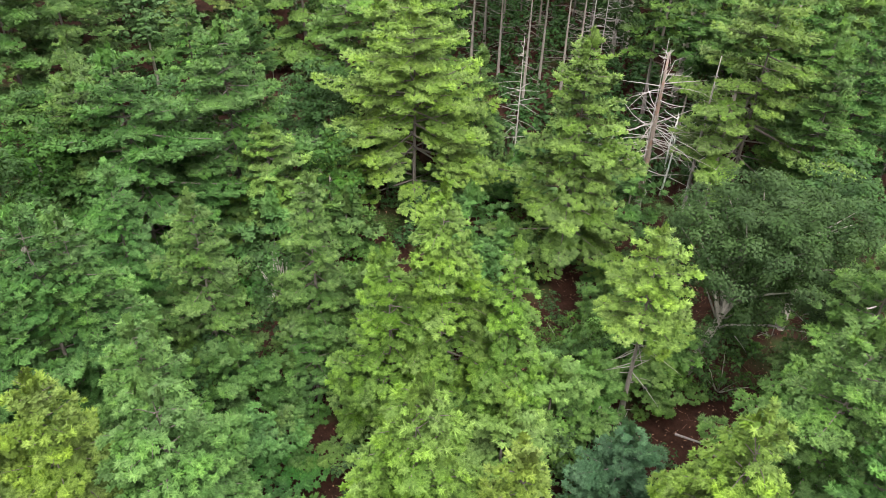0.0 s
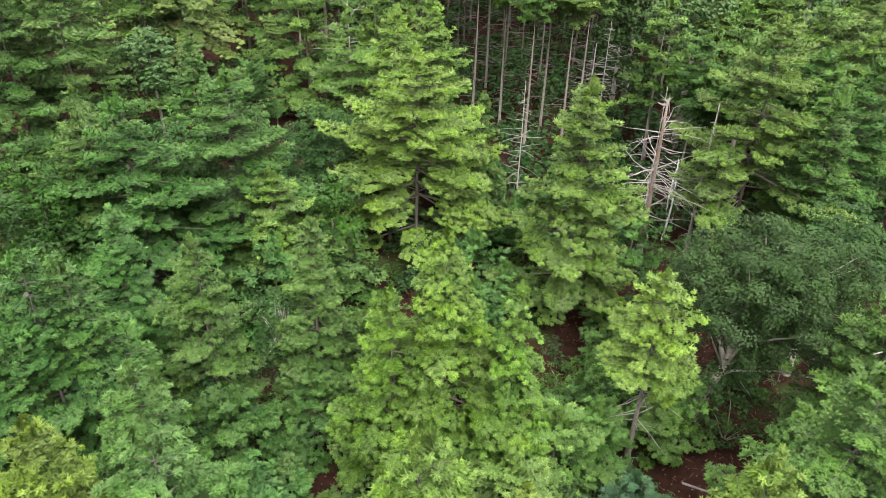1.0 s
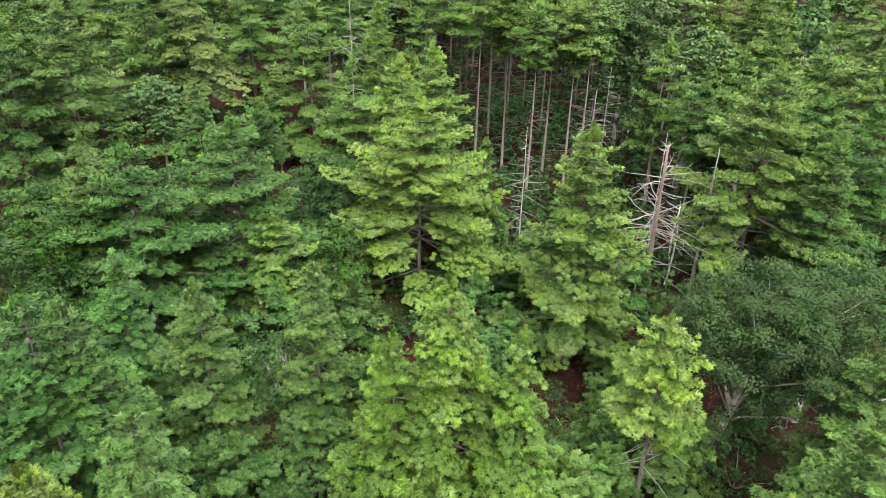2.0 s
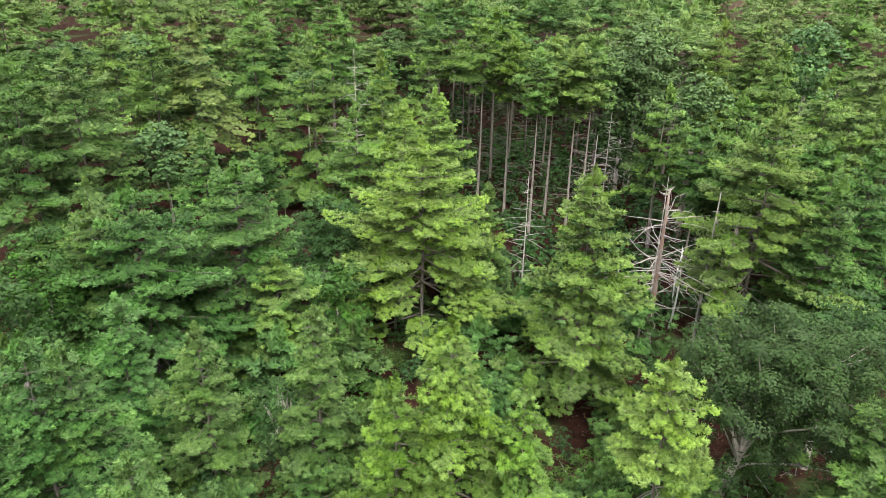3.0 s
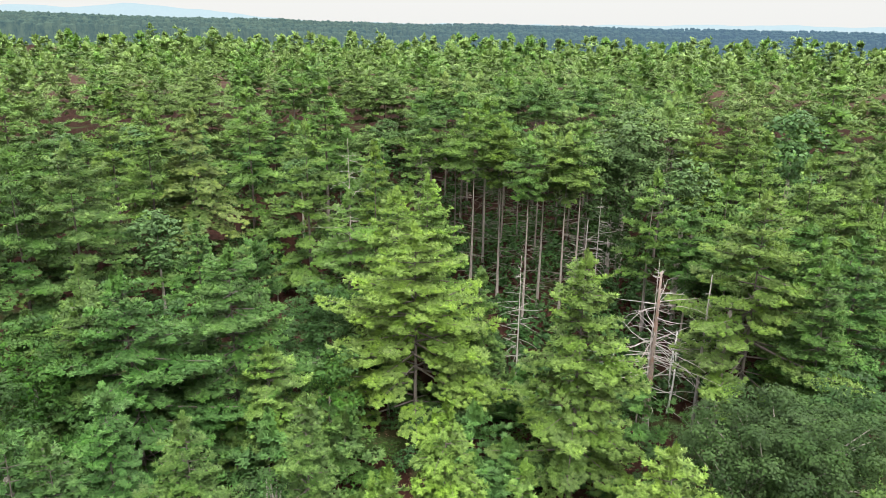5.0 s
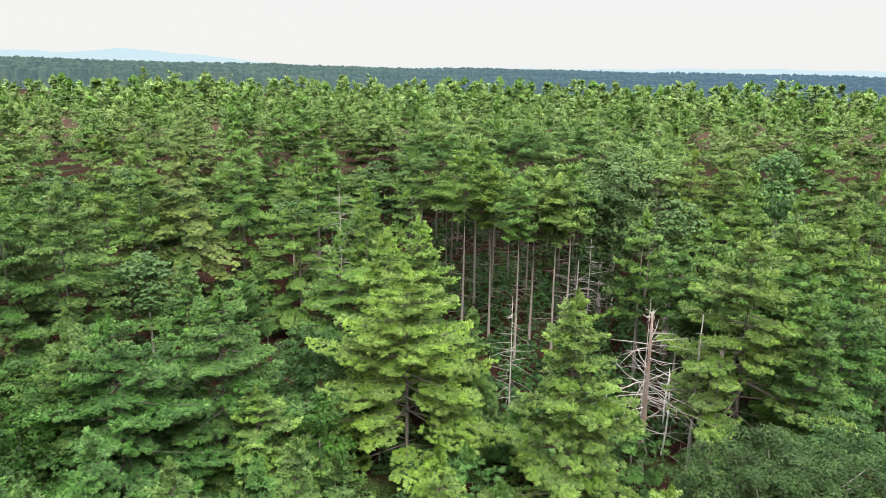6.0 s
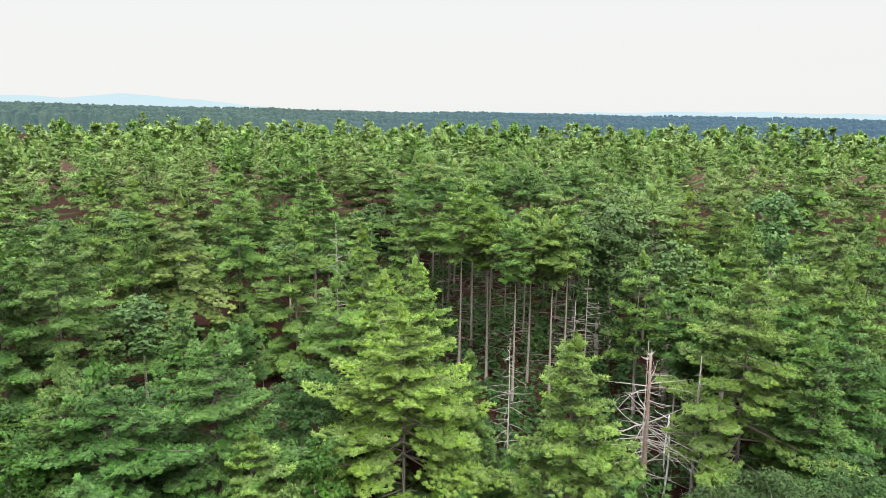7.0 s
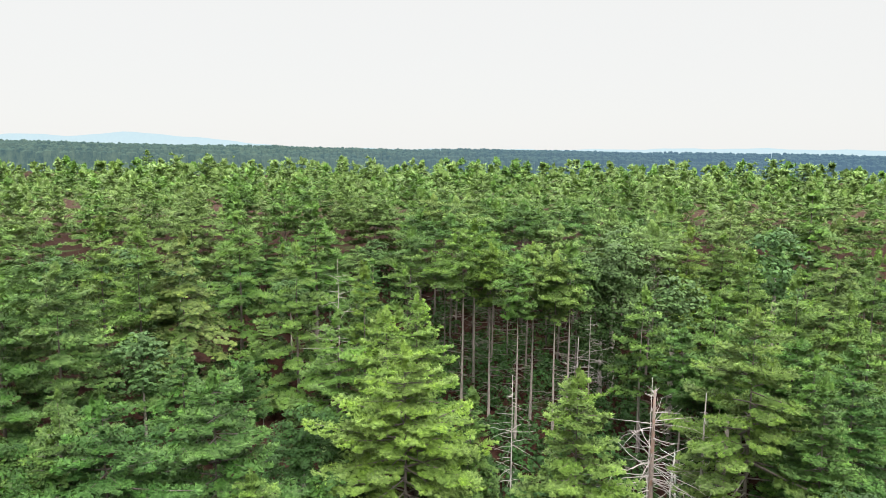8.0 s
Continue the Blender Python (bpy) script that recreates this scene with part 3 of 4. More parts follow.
def far_ridge():
    """Wooded ridges beyond the near forest: rows of small pointed and rounded crowns."""
    rng = np.random.default_rng(7)
    tris = []
    for row, (dist, drop) in enumerate([(1250, 20), (1400, 15), (1550, 11), (1700, 7), (1850, 4), (2000, 1.5), (2150, 0.0)]):
        a = np.arange(-0.9, 0.9, 5.5 / dist)
        a = a + rng.uniform(-0.9, 0.9, len(a)) * 5.5 / dist
        d = dist + rng.uniform(-70, 70, len(a))
        top = ridge_height(a) - drop + rng.normal(0, 1.1, len(a)) + 1.2 * np.sin(a * 19 + row) + 1.2 * np.sin(a * 43 + row * 2)
        w = rng.uniform(3.2, 7.0, len(a))
        c = np.stack([d * np.sin(a), d * np.cos(a), top], 1)
        for k in range(6):
            p, q = k * math.pi / 3, (k + 1) * math.pi / 3
            lo = np.stack([np.cos(p) * w, np.sin(p) * w, -w * 0.55], 1) + c
            hi = np.stack([np.cos(q) * w, np.sin(q) * w, -w * 0.55], 1) + c
            lo2, hi2 = lo.copy(), hi.copy()
            lo2[:, 2] -= 30
            hi2[:, 2] -= 30
            tris += [np.stack([lo, hi, c], 1), np.stack([lo, lo2, hi], 1), np.stack([hi, lo2, hi2], 1)]
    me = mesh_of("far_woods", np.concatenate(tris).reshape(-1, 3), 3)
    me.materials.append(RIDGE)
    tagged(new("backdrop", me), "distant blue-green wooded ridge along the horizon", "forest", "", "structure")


far_ridge()


def mountains():
    v, f = [], []
    n = 120
    for k in range(n + 1):
        a = -0.75 + 1.5 * k / n
        e = 0.002 + 0.0175 * math.exp(-((a + 0.375) / 0.075) ** 2) + 0.0135 * math.exp(-((a + 0.505) / 0.07) ** 2) + 0.008 * math.exp(-((a + 0.265) / 0.07) ** 2) + 0.003 * math.exp(-((a - 0.42) / 0.16) ** 2)
        e += 0.0007 * math.sin(a * 60) + 0.0004 * math.sin(a * 143)
        for d, z in ((4300, -60), (4400, 36 + 4400 * e), (4700, -60)):
            v.append((d * math.sin(a), d * math.cos(a), z))
    for k in range(n):
        q = 3 * k
        f += [(q, q + 3, q + 4, q + 1), (q + 1, q + 4, q + 5, q + 2)]
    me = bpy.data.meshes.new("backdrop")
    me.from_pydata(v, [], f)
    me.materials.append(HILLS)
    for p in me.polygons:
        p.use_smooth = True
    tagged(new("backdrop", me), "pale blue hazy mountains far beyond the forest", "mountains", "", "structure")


mountains()


def fallen_log(points, radius):
    """Dead wood on the ground, through the plan points given."""
    COUNT[0] += 1
    rng = np.random.default_rng(1700 + COUNT[0])
    (x, y), n = points[0], len(points)
    g = float(ground_z(x, y))
    log = tagged(new("fallen_log"), "weathered grey fallen trunk lying on needle litter", "log", "fallen logs")
    log.matrix_world = pose(x, y, g)
    pts = [(p - x, q - y, bumpy(p, q) - g + radius * 0.8 + 0.12 * (k % 2)) for k, (p, q) in enumerate(points)]
    part("trunk", Wood().tube(pts, [radius * (1 - 0.6 * k / n) for k in range(n)], 8).mesh("trunk", DEAD_WOOD), log)
    for k in range(4):
        p0 = Vector(pts[0]).lerp(Vector(pts[-1]), rng.uniform(0.2, 0.95))
        d = Vector((rng.normal(), rng.normal(), abs(rng.normal()) * 0.5 + 0.15)).normalized() * rng.uniform(0.5, 1.3)
        part("limb", Wood().tube([p0, p0 + d * 0.5, p0 + d + Vector((0, 0, 0.08))], [radius * 0.3, radius * 0.22, radius * 0.08], 5).mesh("limb", DEAD_WOOD), log)


fallen_log([(10.7, 30.7), (11.3, 32.4), (11.9, 34.0)], 0.17)
fallen_log([(12.5, 35.7), (12.3, 34.2), (12.4, 32.7), (13.3, 30.8)], 0.09)
fallen_log([(16.2, 31.2), (18.1, 30.2)], 0.08)
fallen_log([(-9.3, 32.3), (-7.4, 31.6)], 0.06)
fallen_log([(20.2, 40.6), (19.0, 42.5)], 0.12)


def litter():
    """Fallen leaves and twigs strewn on the open patches of the floor."""
    rng = np.random.default_rng(12)
    n = 9000
    a, d = np.radians(rng.uniform(-42, 42, n)), np.sqrt(rng.uniform(18 ** 2, 62 ** 2, n))
    x, y = d * np.sin(a), d * np.cos(a)
    z = np.array([bumpy(p, q) for p, q in zip(x, y)]) + 0.03
    at = np.stack([x, y, z], 1)
    up = unit(np.array([0, 0, 1.0]) + 0.25 * rng.normal(size=(n, 3)))
    e = unit(np.cross(up, rng.normal(size=(n, 3))))
    f = np.cross(up, e)
    twig = rng.random((n, 1)) < 0.25
    ln, wd = np.where(twig, rng.uniform(0.2, 0.8, (n, 1)), rng.uniform(0.05, 0.11, (n, 1))), np.where(twig, 0.015, rng.uniform(0.03, 0.06, (n, 1)))
    v = np.stack([at - e * ln, at + f * wd, at + e * ln, at - f * wd], 1).reshape(-1, 3)
    me = mesh_of("leaf_litter", v, 4)
    m, nn, l, bsdf = shader("dry_fallen_leaves")
    geo = nn.new("ShaderNodeNewGeometry")
    col = mixed(nn, l, geo.outputs["Random Per Island"], (0.10, 0.045, 0.028), (0.30, 0.17, 0.10))
    l.new(col, bsdf.inputs["Base Color"])
    bsdf.inputs["Roughness"].default_value = 0.85
    me.materials.append(m)
    tagged(new("leaf_litter", me), "dry brown leaves and twigs strewn on the ground", "leaf litter", "", "stuff")


litter()

dead_branch([(19.4, 37.9, 2.6), (20.4, 37.0, 4.4), (23.0, 36.3, 5.0), (24.7, 35.8, 5.0), (26.2, 35.3, 5.0)], 0.10)
dead_branch([(25.0, 36.4, 6.0), (26.6, 35.8, 6.1), (29.7, 36.5, 6.6)], 0.08)

# ---------------------------------------------------------------- the trees
# nearest trees
pine(-0.3, 19.2, 17.0, 3.9, .12, "light", "weep")
pine(3.8, 18.0, 15.0, 2.4, .15, "light")
pine(12.6, 17.9, 17.0, 4.1, .15, "light", "weep")
pine(18.6, 21.9, 18.0, 5.1, .15, "deep")
pine(-10.6, 19.5, 17.0, 4.6, .12, "mid", "weep")
pine(-15.7, 20.2, 16.0, 3.8, .12, "light")
pine(-20.1, 29.7, 18.0, 3.8, .15, "deep")
pine(-18.6, 30.5, 17.0, 3.5, .15, "mid")
pine(-13.4, 24.7, 15.0, 3.3, .15, "mid")
pine(-14.0, 36.0, 15.0, 2.9, .15, "mid")
pine(-7.2, 36.4, 16.0, 2.8, .2, "mid")
pine(0.8, 31.5, 18.5, 4.3, .12, "light", "weep")
pine(-2.0, 30.4, 15.5, 3.2, .12, "light")
pine(4.7, 30.8, 15.5, 2.3, .12, "light", "weep")
pine(13.0, 32.9, 15.2, 2.8, .5, "gold")
pine(-19.9, 39.2, 15.0, 2.5, .2, "mid")
pine(-11.6, 32.1, 7.0, 3.2, .1, "deep")
pine(-7.1, 33.7, 7.5, 2.6, .1, "deep")
broadleaf(-9.4, 37.0, 11.5, 2.7, .25, "oakdark")
pine(10.6, 25.0, 8.0, 2.6, .1, "blue")
broadleaf(21.3, 37.4, 15.5, 6.5, .2, "oak", (18.6, 37.0))
broadleaf(27.3, 41.9, 15.6, 4.7, .32, "oak")
shrub(15.2, 34.0, 3.5, 3.7, .05, "oakbright")
shrub(10.4, 37.2, 5.0, 2.9, .1, "oakbright")
shrub(9.2, 36.0, 4.0, 2.3, .05, "oakbright")
pine(-8.6, 28.7, 4.5, 1.9, .1, "mid")
shrub(20.3, 35.1, 4.0, 2.8, .05, "oakbright")
pine(-21.9, 26.9, 16.0, 4.1, .15, "mid")
pine(-19.2, 19.8, 15.0, 3.8, .15, "light")
pine(24.9, 30.2, 17.0, 4.4, .15, "mid")
pine(19.3, 18.4, 16.0, 3.7, .15, "mid")
# second row
pine(-22.1, 48.2, 19.3, 7.0, .2, "deep")
pine(-26.0, 49.6, 16.9, 5.1, .2, "deep")
pine(-16.0, 53.7, 19.5, 6.4, .2, "mid")
pine(-12.6, 50.5, 12.6, 4.0, .2, "fresh")
pine(-1.5, 58.5, 20.2, 8.6, .18, "gold", "open")
pine(-3.5, 67.9, 21.1, 4.6, .2, "gold")
pine(-0.5, 70.0, 21.9, 4.8, .25, "gold")
pine(4.6, 63.8, 14.4, 2.7, .15, "mid")
pine(11.1, 48.8, 20.9, 5.2, .12, "fresh", "open")
pine(27.0, 55.8, 23.9, 6.6, .26, "fresh")
pine(30.7, 51.6, 19.4, 3.4, .2, "mid")
pine(35.3, 55.7, 20.5, 4.8, .2, "mid")
broadleaf(-10.9, 63.1, 12.7, 5.4, .3, "oakdark")
broadleaf(-8.4, 53.4, 10.4, 3.3, .3, "oakbright")
broadleaf(-22.6, 57.7, 14.4, 4.1, .3, "oakdark")
broadleaf(-28.7, 46.9, 17.0, 4.6, .3, "oakbright")
broadleaf(-28.2, 41.3, 15.5, 3.8, .3, "oakdark")
shrub(9.5, 61.3, 2.7, 3.3, .1, "oakbright")
shrub(8.0, 56.4, 1.8, 2.6, .1, "oakbright")
# third row, the hollow and the dead trees
pine(-39.6, 77.5, 23.8, 8.4, .2, "weepy")
pine(-43.7, 72.9, 23.4, 7.0, .25, "mid")
pine(-32.0, 95.8, 25.3, 7.6, .2, "weepy", "weep")
pine(-37.9, 95.8, 25.7, 6.5, .25, "fresh")
pine(-16.2, 91.6, 24.4, 6.8, .12, "fresh")
pine(-9.5, 79.4, 18.3, 5.2, .2, "fresh")
pine(-6.8, 85.7, 22.6, 3.9, .2, "light")
pine(-10.9, 163.6, 29.1, 10.3, .3, "pale")
pine(-0.6, 143.0, 28.5, 7.8, .3, "fresh")
pine(-28.3, 110.4, 26.5, 7.2, .3, "fresh")
pine(-45.0, 139.9, 28.7, 8.0, .3, "pale")
pine(-48.9, 92.9, 25.8, 8.5, .3, "mid")
pine(-45.6, 102.3, 26.5, 6.1, .3, "fresh")
pine(7.3, 97.7, 26.8, 6.0, .68, "light", "pole")
pine(13.4, 85.0, 25.2, 4.2, .66, "fresh", "pole")
pine(17.6, 83.2, 25.6, 4.0, .70, "fresh", "pole")
pine(13.7, 111.2, 20.7, 5.3, .84, "fresh", "pole")
pine(3.4, 105.9, 20.1, 4.6, .84, "fresh", "pole")
pine(11.2, 117.5, 20.8, 5.1, .84, "fresh", "pole")
pine(20.8, 116.1, 19.6, 5.1, .84, "fresh", "pole")
pine(27.9, 112.6, 20.6, 5.1, .84, "fresh", "pole")
pine(-0.4, 112.0, 20.5, 4.9, .72, "fresh", "pole")
pine(25.0, 78.1, 21.4, 3.9, .45, "fresh")
broadleaf(30.0, 82.7, 22.4, 4.2, .5, "oakhazed")
broadleaf(26.5, 96.4, 26.3, 7.1, .35, "oakhazed")
broadleaf(24.0, 92.9, 17.2, 4.6, .1, "oak")
pine(38.3, 101.0, 25.7, 4.9, .2, "light")
pine(39.0, 83.3, 24.8, 6.7, .2, "fresh")
pine(39.1, 72.1, 24.0, 6.4, .2, "fresh")
pine(49.1, 82.5, 28.3, 6.1, .15, "weepy", "weep")
pine(32.0, 75.5, 21.0, 4.9, .4, "fresh")
pine(53.3, 121.8, 27.8, 7.2, .25, "pale")
broadleaf(50.7, 99.9, 27.5, 4.9, .25, "oakhazed")
pine(49.4, 75.3, 25.8, 6.5, .2, "fresh")
pine(42.2, 68.0, 22.3, 5.1, .2, "fresh")
pine(36.0, 62.4, 18.2, 4.7, .2, "fresh")
pine(-2.2, 98.0, 20.1, 3.9, .35, "fresh")
pine(-2.9, 92.0, 15.9, 3.3, .2, "fresh")
pine(13.1, 128.3, 27.5, 7.0, .4, "fresh")
pine(24.7, 127.6, 27.7, 6.4, .4, "pale")
pine(-29.6, 155.2, 29.0, 8.6, .3, "fresh")
pine(43.3, 122.6, 27.6, 6.4, .3, "fresh")
pine(-116.3, 308.8, 35.4, 11.9, .3, "fresh")
snag(19.4, 56.9, 17.7, 5.0, "main")
snag(19.4, 85.8, 13.3, 2.9)
snag(21.7, 89.4, 15.3, 3.0, "thin")
snag(23.8, 57.0, 16.2, 2.0)
snag(20.8, 61.8, 16.0, 2.1, "thin")
snag(9.0, 68.4, 14.1, 2.3, "thin")
snag(-10.4, 87.4, 22.8, 3.8, "thin")
birch(23.2, 62.1, 8.5)
birch(24.1, 64.0, 7.8)
pine(5.0, 88.6, 26.2, 3.4, .70, "fresh", "pole")
pine(8.5, 87.0, 24.8, 3.1, .70, "light", "pole")
pine(15.5, 80.7, 24.7, 3.1, .70, "fresh", "pole")
pine(10.8, 79.2, 24.4, 2.7, .72, "fresh", "pole")
pine(29.5, 67.0, 18.5, 3.6, .55, "deep", "pole")
pine(33.5, 70.5, 19.5, 3.6, .55, "deep", "pole")
pine(27.0, 71.5, 18.0, 3.4, .55, "deep", "pole")
pine(36.5, 66.0, 18.5, 3.6, .55, "deep", "pole")
bare_trunk(27.9, 61.9, 9.4)
bare_trunk(24.9, 55.0, 10.8)


# ---------------------------------------------------------------- the forest behind
def canopy_top(d):
    return float(np.interp(d, [0, 30, 60, 80, 105, 150, 200, 265, 345], [17, 18, 20, 23, 26, 29.6, 31.0, 32.0, 27.0]))


def clear(x, y, r):
    """Whether a tree of crown radius r has room here."""
    d, a = math.hypot(x, y), math.degrees(math.atan2(x, y))
    if d < 122 and 1.0 < a < 16.5 or d < 80 and 16 < a < 27:
        return False
    return all((x - p) ** 2 + (y - q) ** 2 > (0.50 * (r + s)) ** 2 for p, q, s in TREES)


def prototypes(n, size, seed, tier=1.5):
    """Pine crowns of unit scale (24 m high) to be set out many times."""
    rng = np.random.default_rng(seed)
    made = []
    for k in range(n):
        r, cb = rng.uniform(4.4, 6.0), rng.uniform(0.28, 0.42)
        lines, at, way, nrm, young = pine_parts(rng, 24.0, r, cb, size, ("", "", "old", "", "weep", "")[k % 6], tier * rng.uniform(0.9, 1.15))
        made.append((at, way, nrm, young))
    return made


def pole_stand():
    """Slender pines with bare trunks that shade the dark hollow in the middle of the wood."""
    rng = np.random.default_rng(31)
    first = pine(17.5, 122.0, 27.5, 4.6, 0.78, "mid", "pole"), pine(6.0, 124.0, 28.0, 4.8, 0.78, "pale", "pole"), pine(26.0, 120.0, 27.0, 4.6, 0.76, "mid", "pole")
    for k in range(400):
        a, d = radians(rng.uniform(-1.0, 19.0)), rng.uniform(99, 150)
        x, y = d * math.sin(a), d * math.cos(a)
        if all((x - p) ** 2 + (y - q) ** 2 > 5.0 ** 2 for p, q, s in TREES):
            c = rng.uniform(0.86, 1.0)
            copy_thing(first[int(rng.integers(0, 3))], pose(x, y, float(ground_z(x, y)) - 0.1, 0, 0, rng.uniform(0, 360)) @ Matrix.Diagonal((c, c, c, 1)))
            TREES.append((x, y, 3.0))


BARE = [(-8.1, 31.0, 2.7), (-6.0, 28.0, 2.6), (16.5, 30.5, 2.8), (18.2, 32.8, 2.2), (-6.6, 56.5, 1.6), (12.3, 31.0, 2.0), (22.0, 31.5, 2.0), (-10.5, 30.0, 1.5), (21.5, 54.5, 2.2)]


def understory():
    """Saplings and shrubs that fill the floor between the trees."""
    rng = np.random.default_rng(63)
    pines = [pine(-60 - 6 * k, -20, 5.5 + float(ground_z(-60 - 6 * k, -20)), 2.5, 0.08, tone, "", size) for k, (tone, size) in enumerate((("mid", 0.20), ("fresh", 0.20), ("mid", 0.30)))]
    bushes = [shrub(-60 - 6 * k, -30, 3.2, 2.3, 0.05, tone) for k, tone in enumerate(("oakbright", "oakdark", "oakdark"))]
    for ob in pines:
        ob.name = "pine_sapling"
        tagged(ob, "young pine sapling with green needles under taller trees", "pine tree", "pine saplings")
    spots, low = [], []
    for k in range(4400):
        a, d = radians(rng.uniform(-40, 40)), math.sqrt(rng.uniform(20 ** 2, 76 ** 2))
        if k < 1050:
            a, d = radians(rng.uniform(-1, 27)), rng.uniform(66, 140)
        elif k < 2700:
            a, d = radians(rng.uniform(-37, 37)), math.sqrt(rng.uniform(76 ** 2, 185 ** 2))
        x, y = d * math.sin(a), d * math.cos(a)
        if any((x - p) ** 2 + (y - q) ** 2 < r * r for p, q, r in BARE) or any((x - p) ** 2 + (y - q) ** 2 < (3.4 if d > 120 else 2.3 if d > 66 else 2.6) ** 2 for p, q in spots):
            continue
        if any((x - p) ** 2 + (y - q) ** 2 < 1.2 ** 2 for p, q, s in TREES):
            continue
        spots.append((x, y))
        c = rng.uniform(0.7, 1.5) if d < 62 else rng.uniform(0.55, 0.95)
        if d > 66:
            low.append((x, y, rng.uniform(0, 6.28), rng.uniform(0.7, 1.15) * (1.5 if d > 120 else 1.0)))
            continue
        source = bushes if rng.random() < 0.6 else pines
        which = int(rng.integers(0, 3)) if source is bushes else int(rng.integers(0, 2)) if d < 42 else 2
        copy_thing(source[which], pose(x, y, float(ground_z(x, y)) - 0.08, 0, 0, rng.uniform(0, 360)) @ Matrix.Diagonal((c, c, c * rng.uniform(0.8, 1.2), 1)))
    undergrowth(low)


def undergrowth(low):
    """The low leafy growth deep in the wood, too far off to tell one bush from the next."""
    rng = np.random.default_rng(64)
    kinds = [leaf_clumps(rng, 3.4, 2.5, 0.05, 0.50, 1.2) for k in range(5)]
    vs, ws, ys = [], [], []
    for k, (x, y, a, c) in enumerate(low):
        at, way, young, mid = kinds[k % 5]
        turn = np.array([[math.cos(a), -math.sin(a), 0], [math.sin(a), math.cos(a), 0], [0, 0, 1]])
        vs.append(at[::4] @ turn.T * c + np.array([x, y, float(ground_z(x, y))]))
        ws.append(way[::4] @ turn.T)
        ys.append(young[::4])
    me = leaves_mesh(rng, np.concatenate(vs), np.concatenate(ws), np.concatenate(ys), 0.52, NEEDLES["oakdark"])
    tagged(new("undergrowth", me), "low dark green leafy undergrowth between the trunks", "undergrowth", "", "stuff")


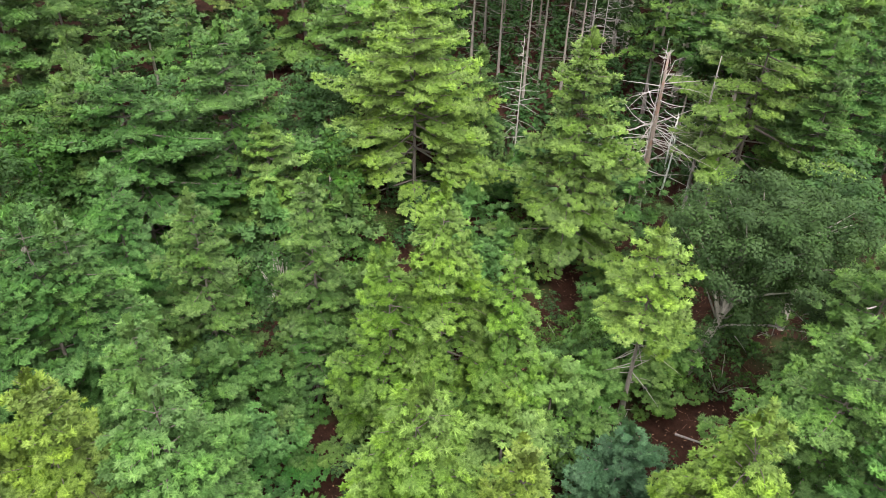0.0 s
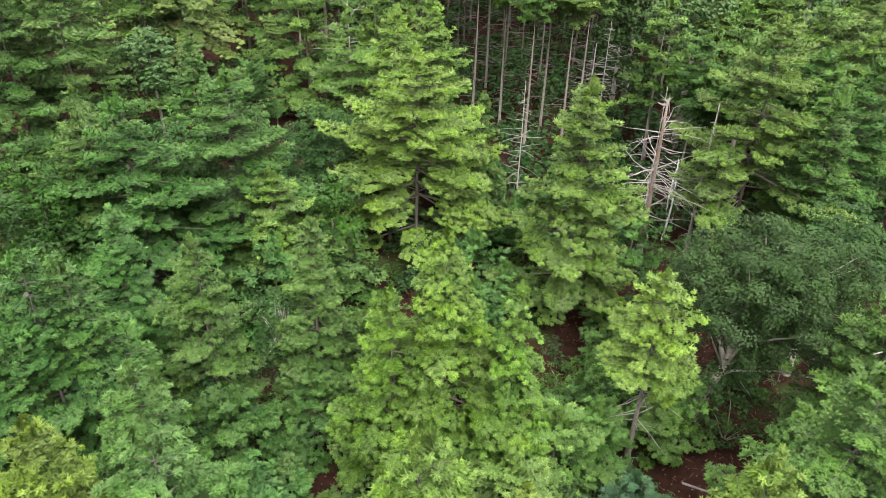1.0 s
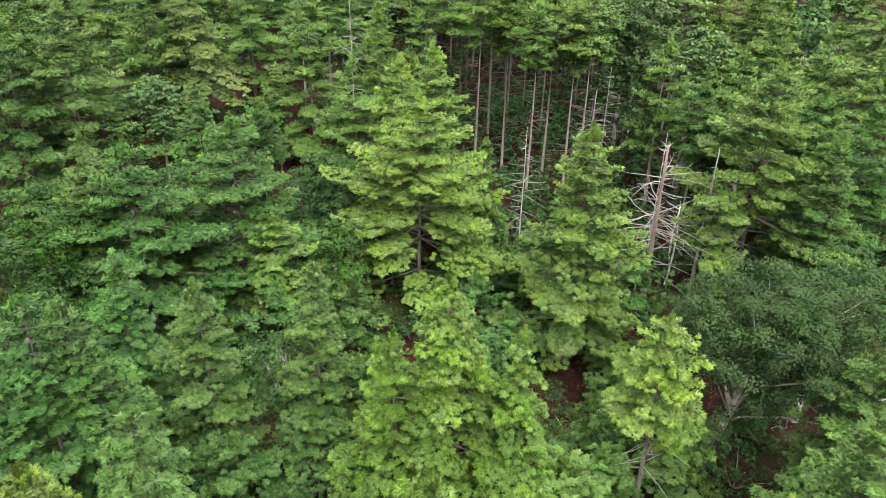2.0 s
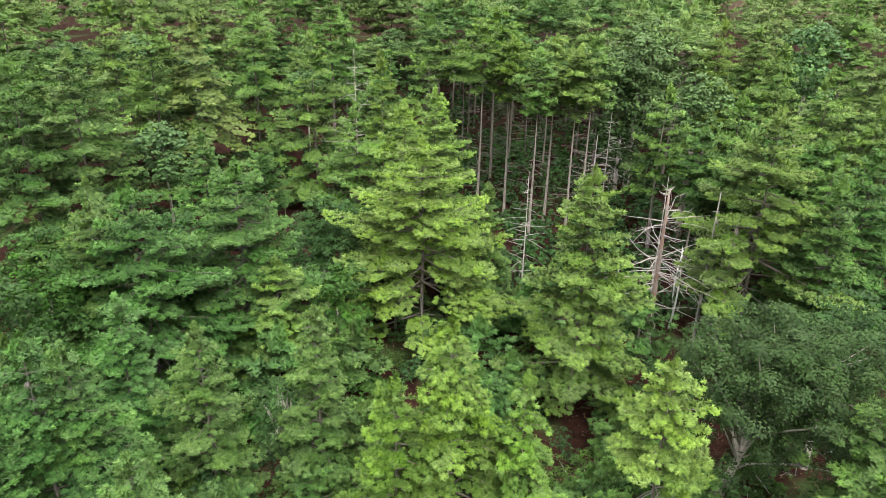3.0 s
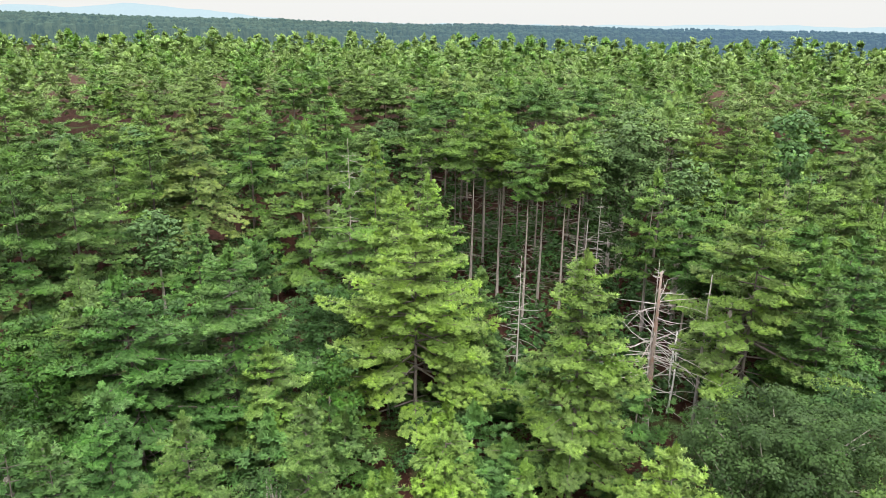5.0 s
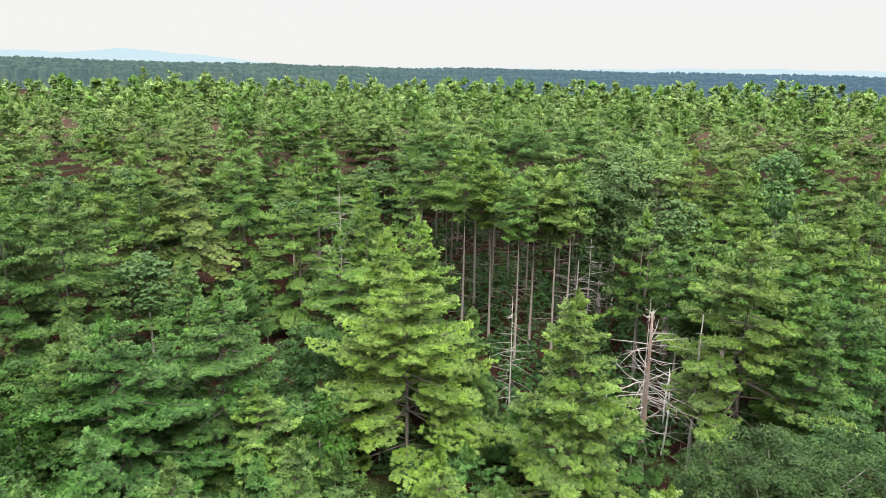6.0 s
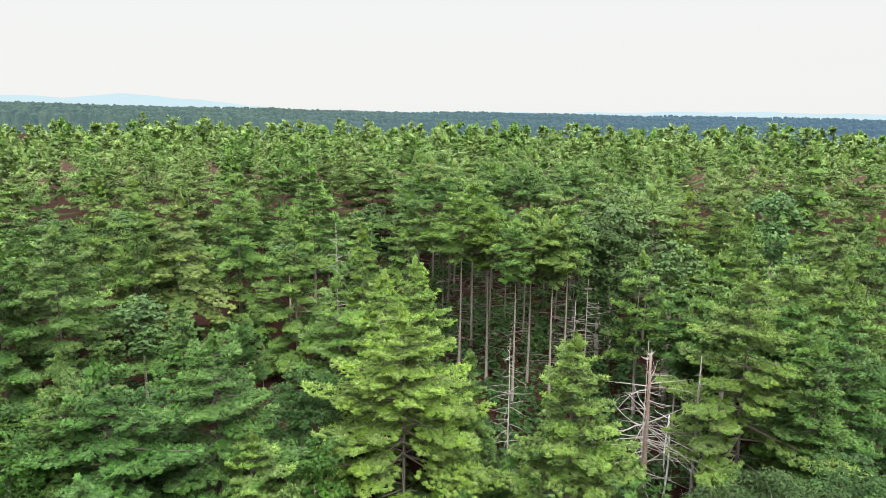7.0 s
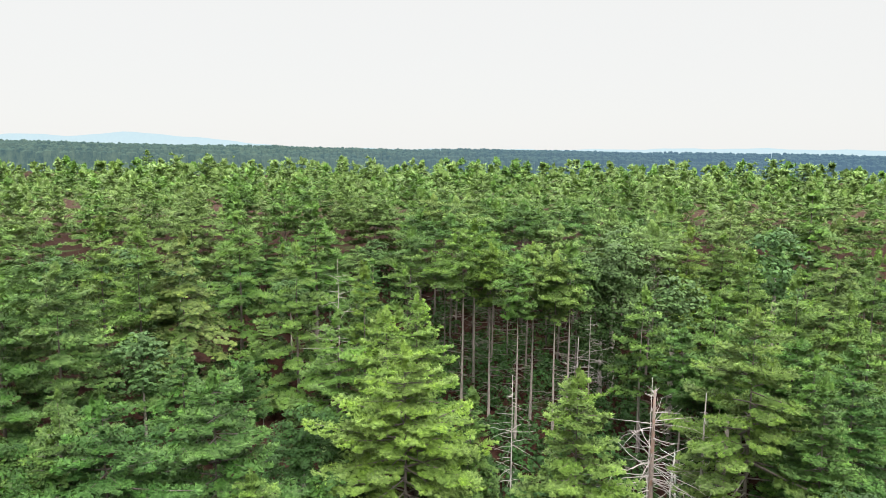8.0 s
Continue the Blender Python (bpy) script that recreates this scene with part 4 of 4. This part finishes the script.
def forest():
    rng = np.random.default_rng(77)
    near = []
    # darker mid and deep also put shade into the low fill trees' colour
    tones = ["fresh", "mid", "deep", "fresh", "mid", "pale", "weepy"]
    for k, (at, way, nrm, young) in enumerate(prototypes(12, 0.38, 5, 1.6)):
        tone = tones[k % len(tones)]
        tree = tagged(new("pine_tree"), LABELS[tone], "pine tree", "forest pines")
        path = trunk_line(rng, 23.5)
        part("trunk", Wood().tube(path, [0.30 * (1 - 0.9 * t) for t in np.linspace(0, 1, len(path))], 6).mesh("trunk", BARK), tree)
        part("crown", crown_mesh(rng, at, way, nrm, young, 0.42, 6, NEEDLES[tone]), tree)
        near.append(tree)
    oaks = []
    for k in range(3):
        tree = tagged(new("oak_tree"), LABELS["oakhazed"], "tree", "hardwoods")
        at, way, young, mid = leaf_clumps(rng, 24.0, 5.4, 0.35, 0.62, 6.0)
        path = trunk_line(rng, 18.0)
        part("trunk", Wood().tube(path, [0.32 * (1 - 0.8 * t) for t in np.linspace(0, 1, len(path))], 6).mesh("trunk", OAK_BARK), tree)
        part("crown", leaves_mesh(rng, at, way, young, 0.62, NEEDLES["oakhazed"]), tree)
        oaks.append(tree)
    used, placed, far = set(), 0, []
    spots = []
    for gy in np.arange(-60, 440, 8.3):
        for gx in np.arange(-300, 300, 8.3):
            x, y = gx + rng.uniform(-2.9, 2.9), gy + rng.uniform(-2.9, 2.9)
            spots.append((math.hypot(x, y), x, y, rng.random(), rng.random(), rng.random()))
    spots.sort(key=lambda p: (abs(math.atan2(p[1], p[2])) > radians(40), p[0]))
    for d, x, y, p, q, s in spots:
        a = math.degrees(math.atan2(x, y))
        inside = abs(a) < (40 if d < 110 else 36)
        if d < 26 or d > 345 or (inside and d < 70) or (not inside and (d > 75 or abs(a) > 100 and d > 50)):
            continue
        h = (canopy_top(d) - float(ground_z(x, y))) * (0.72 + 0.36 * p)
        if not inside:
            h = min(h, 19.0)
        if inside and d < 112:
            h *= 0.68
        if not inside and abs(a) < 58 or not clear(x, y, 5.2 if inside and d < 112 else 3.6):
            continue
        m = pose(x, y, float(ground_z(x, y)) - 0.1, 0, 0, 360 * q) @ Matrix.Diagonal((h / 24 * (0.88 + 0.34 * s), h / 24 * (0.88 + 0.34 * s), h / 24, 1))
        if not inside and d > 62:
            continue
        if placed < 105 or not inside:
            source = oaks if (q * 97) % 1 < 0.10 else near
            tree = source[int(s * 997) % len(source)]
            if tree.name in used:
                copy_thing(tree, m)
            else:
                used.add(tree.name)
                tree.matrix_world = m
            placed += 1
        else:
            far.append((m, int(q * 9973)))
    for tree in near + oaks:
        if tree.name not in used:
            tree.matrix_world = pose(60, -40, float(ground_z(60, -40)))
    # the rest, past counting, in one piece for each tone of green
    # the lightened tones spread painted haze over the far canopy
    for k, tone in enumerate(("fresh", "pale", "pale")):
        kinds, thin = [], []
        for at, way, nrm, young in prototypes(5, 0.60, 40 + k, 1.9):
            up = at[:, 2] > 12.5
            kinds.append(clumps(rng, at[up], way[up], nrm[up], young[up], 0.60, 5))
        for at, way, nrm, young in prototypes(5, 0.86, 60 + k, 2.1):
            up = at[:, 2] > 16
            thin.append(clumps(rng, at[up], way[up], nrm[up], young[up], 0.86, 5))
        vs, ys, ns = [], [], []
        for m, q in far:
            if q % 3 != k:
                continue
            mm = np.array(m)
            v, yv, nv = (kinds if math.hypot(mm[0, 3], mm[1, 3]) < 190 else thin)[q % 5]
            vs.append(v @ mm[:3, :3].T + mm[:3, 3])
            ns.append(unit(nv @ mm[:3, :3].T))
            ys.append(yv)
        me = mesh_of("far_pines", np.concatenate(vs), 3, np.concatenate(ys), np.concatenate(ns))
        me.materials.append(NEEDLES[tone])
        tagged(new("far_pines", me), "dense pine forest canopy stretching to the distance", "forest", "", "stuff")


pole_stand()
understory()
forest()
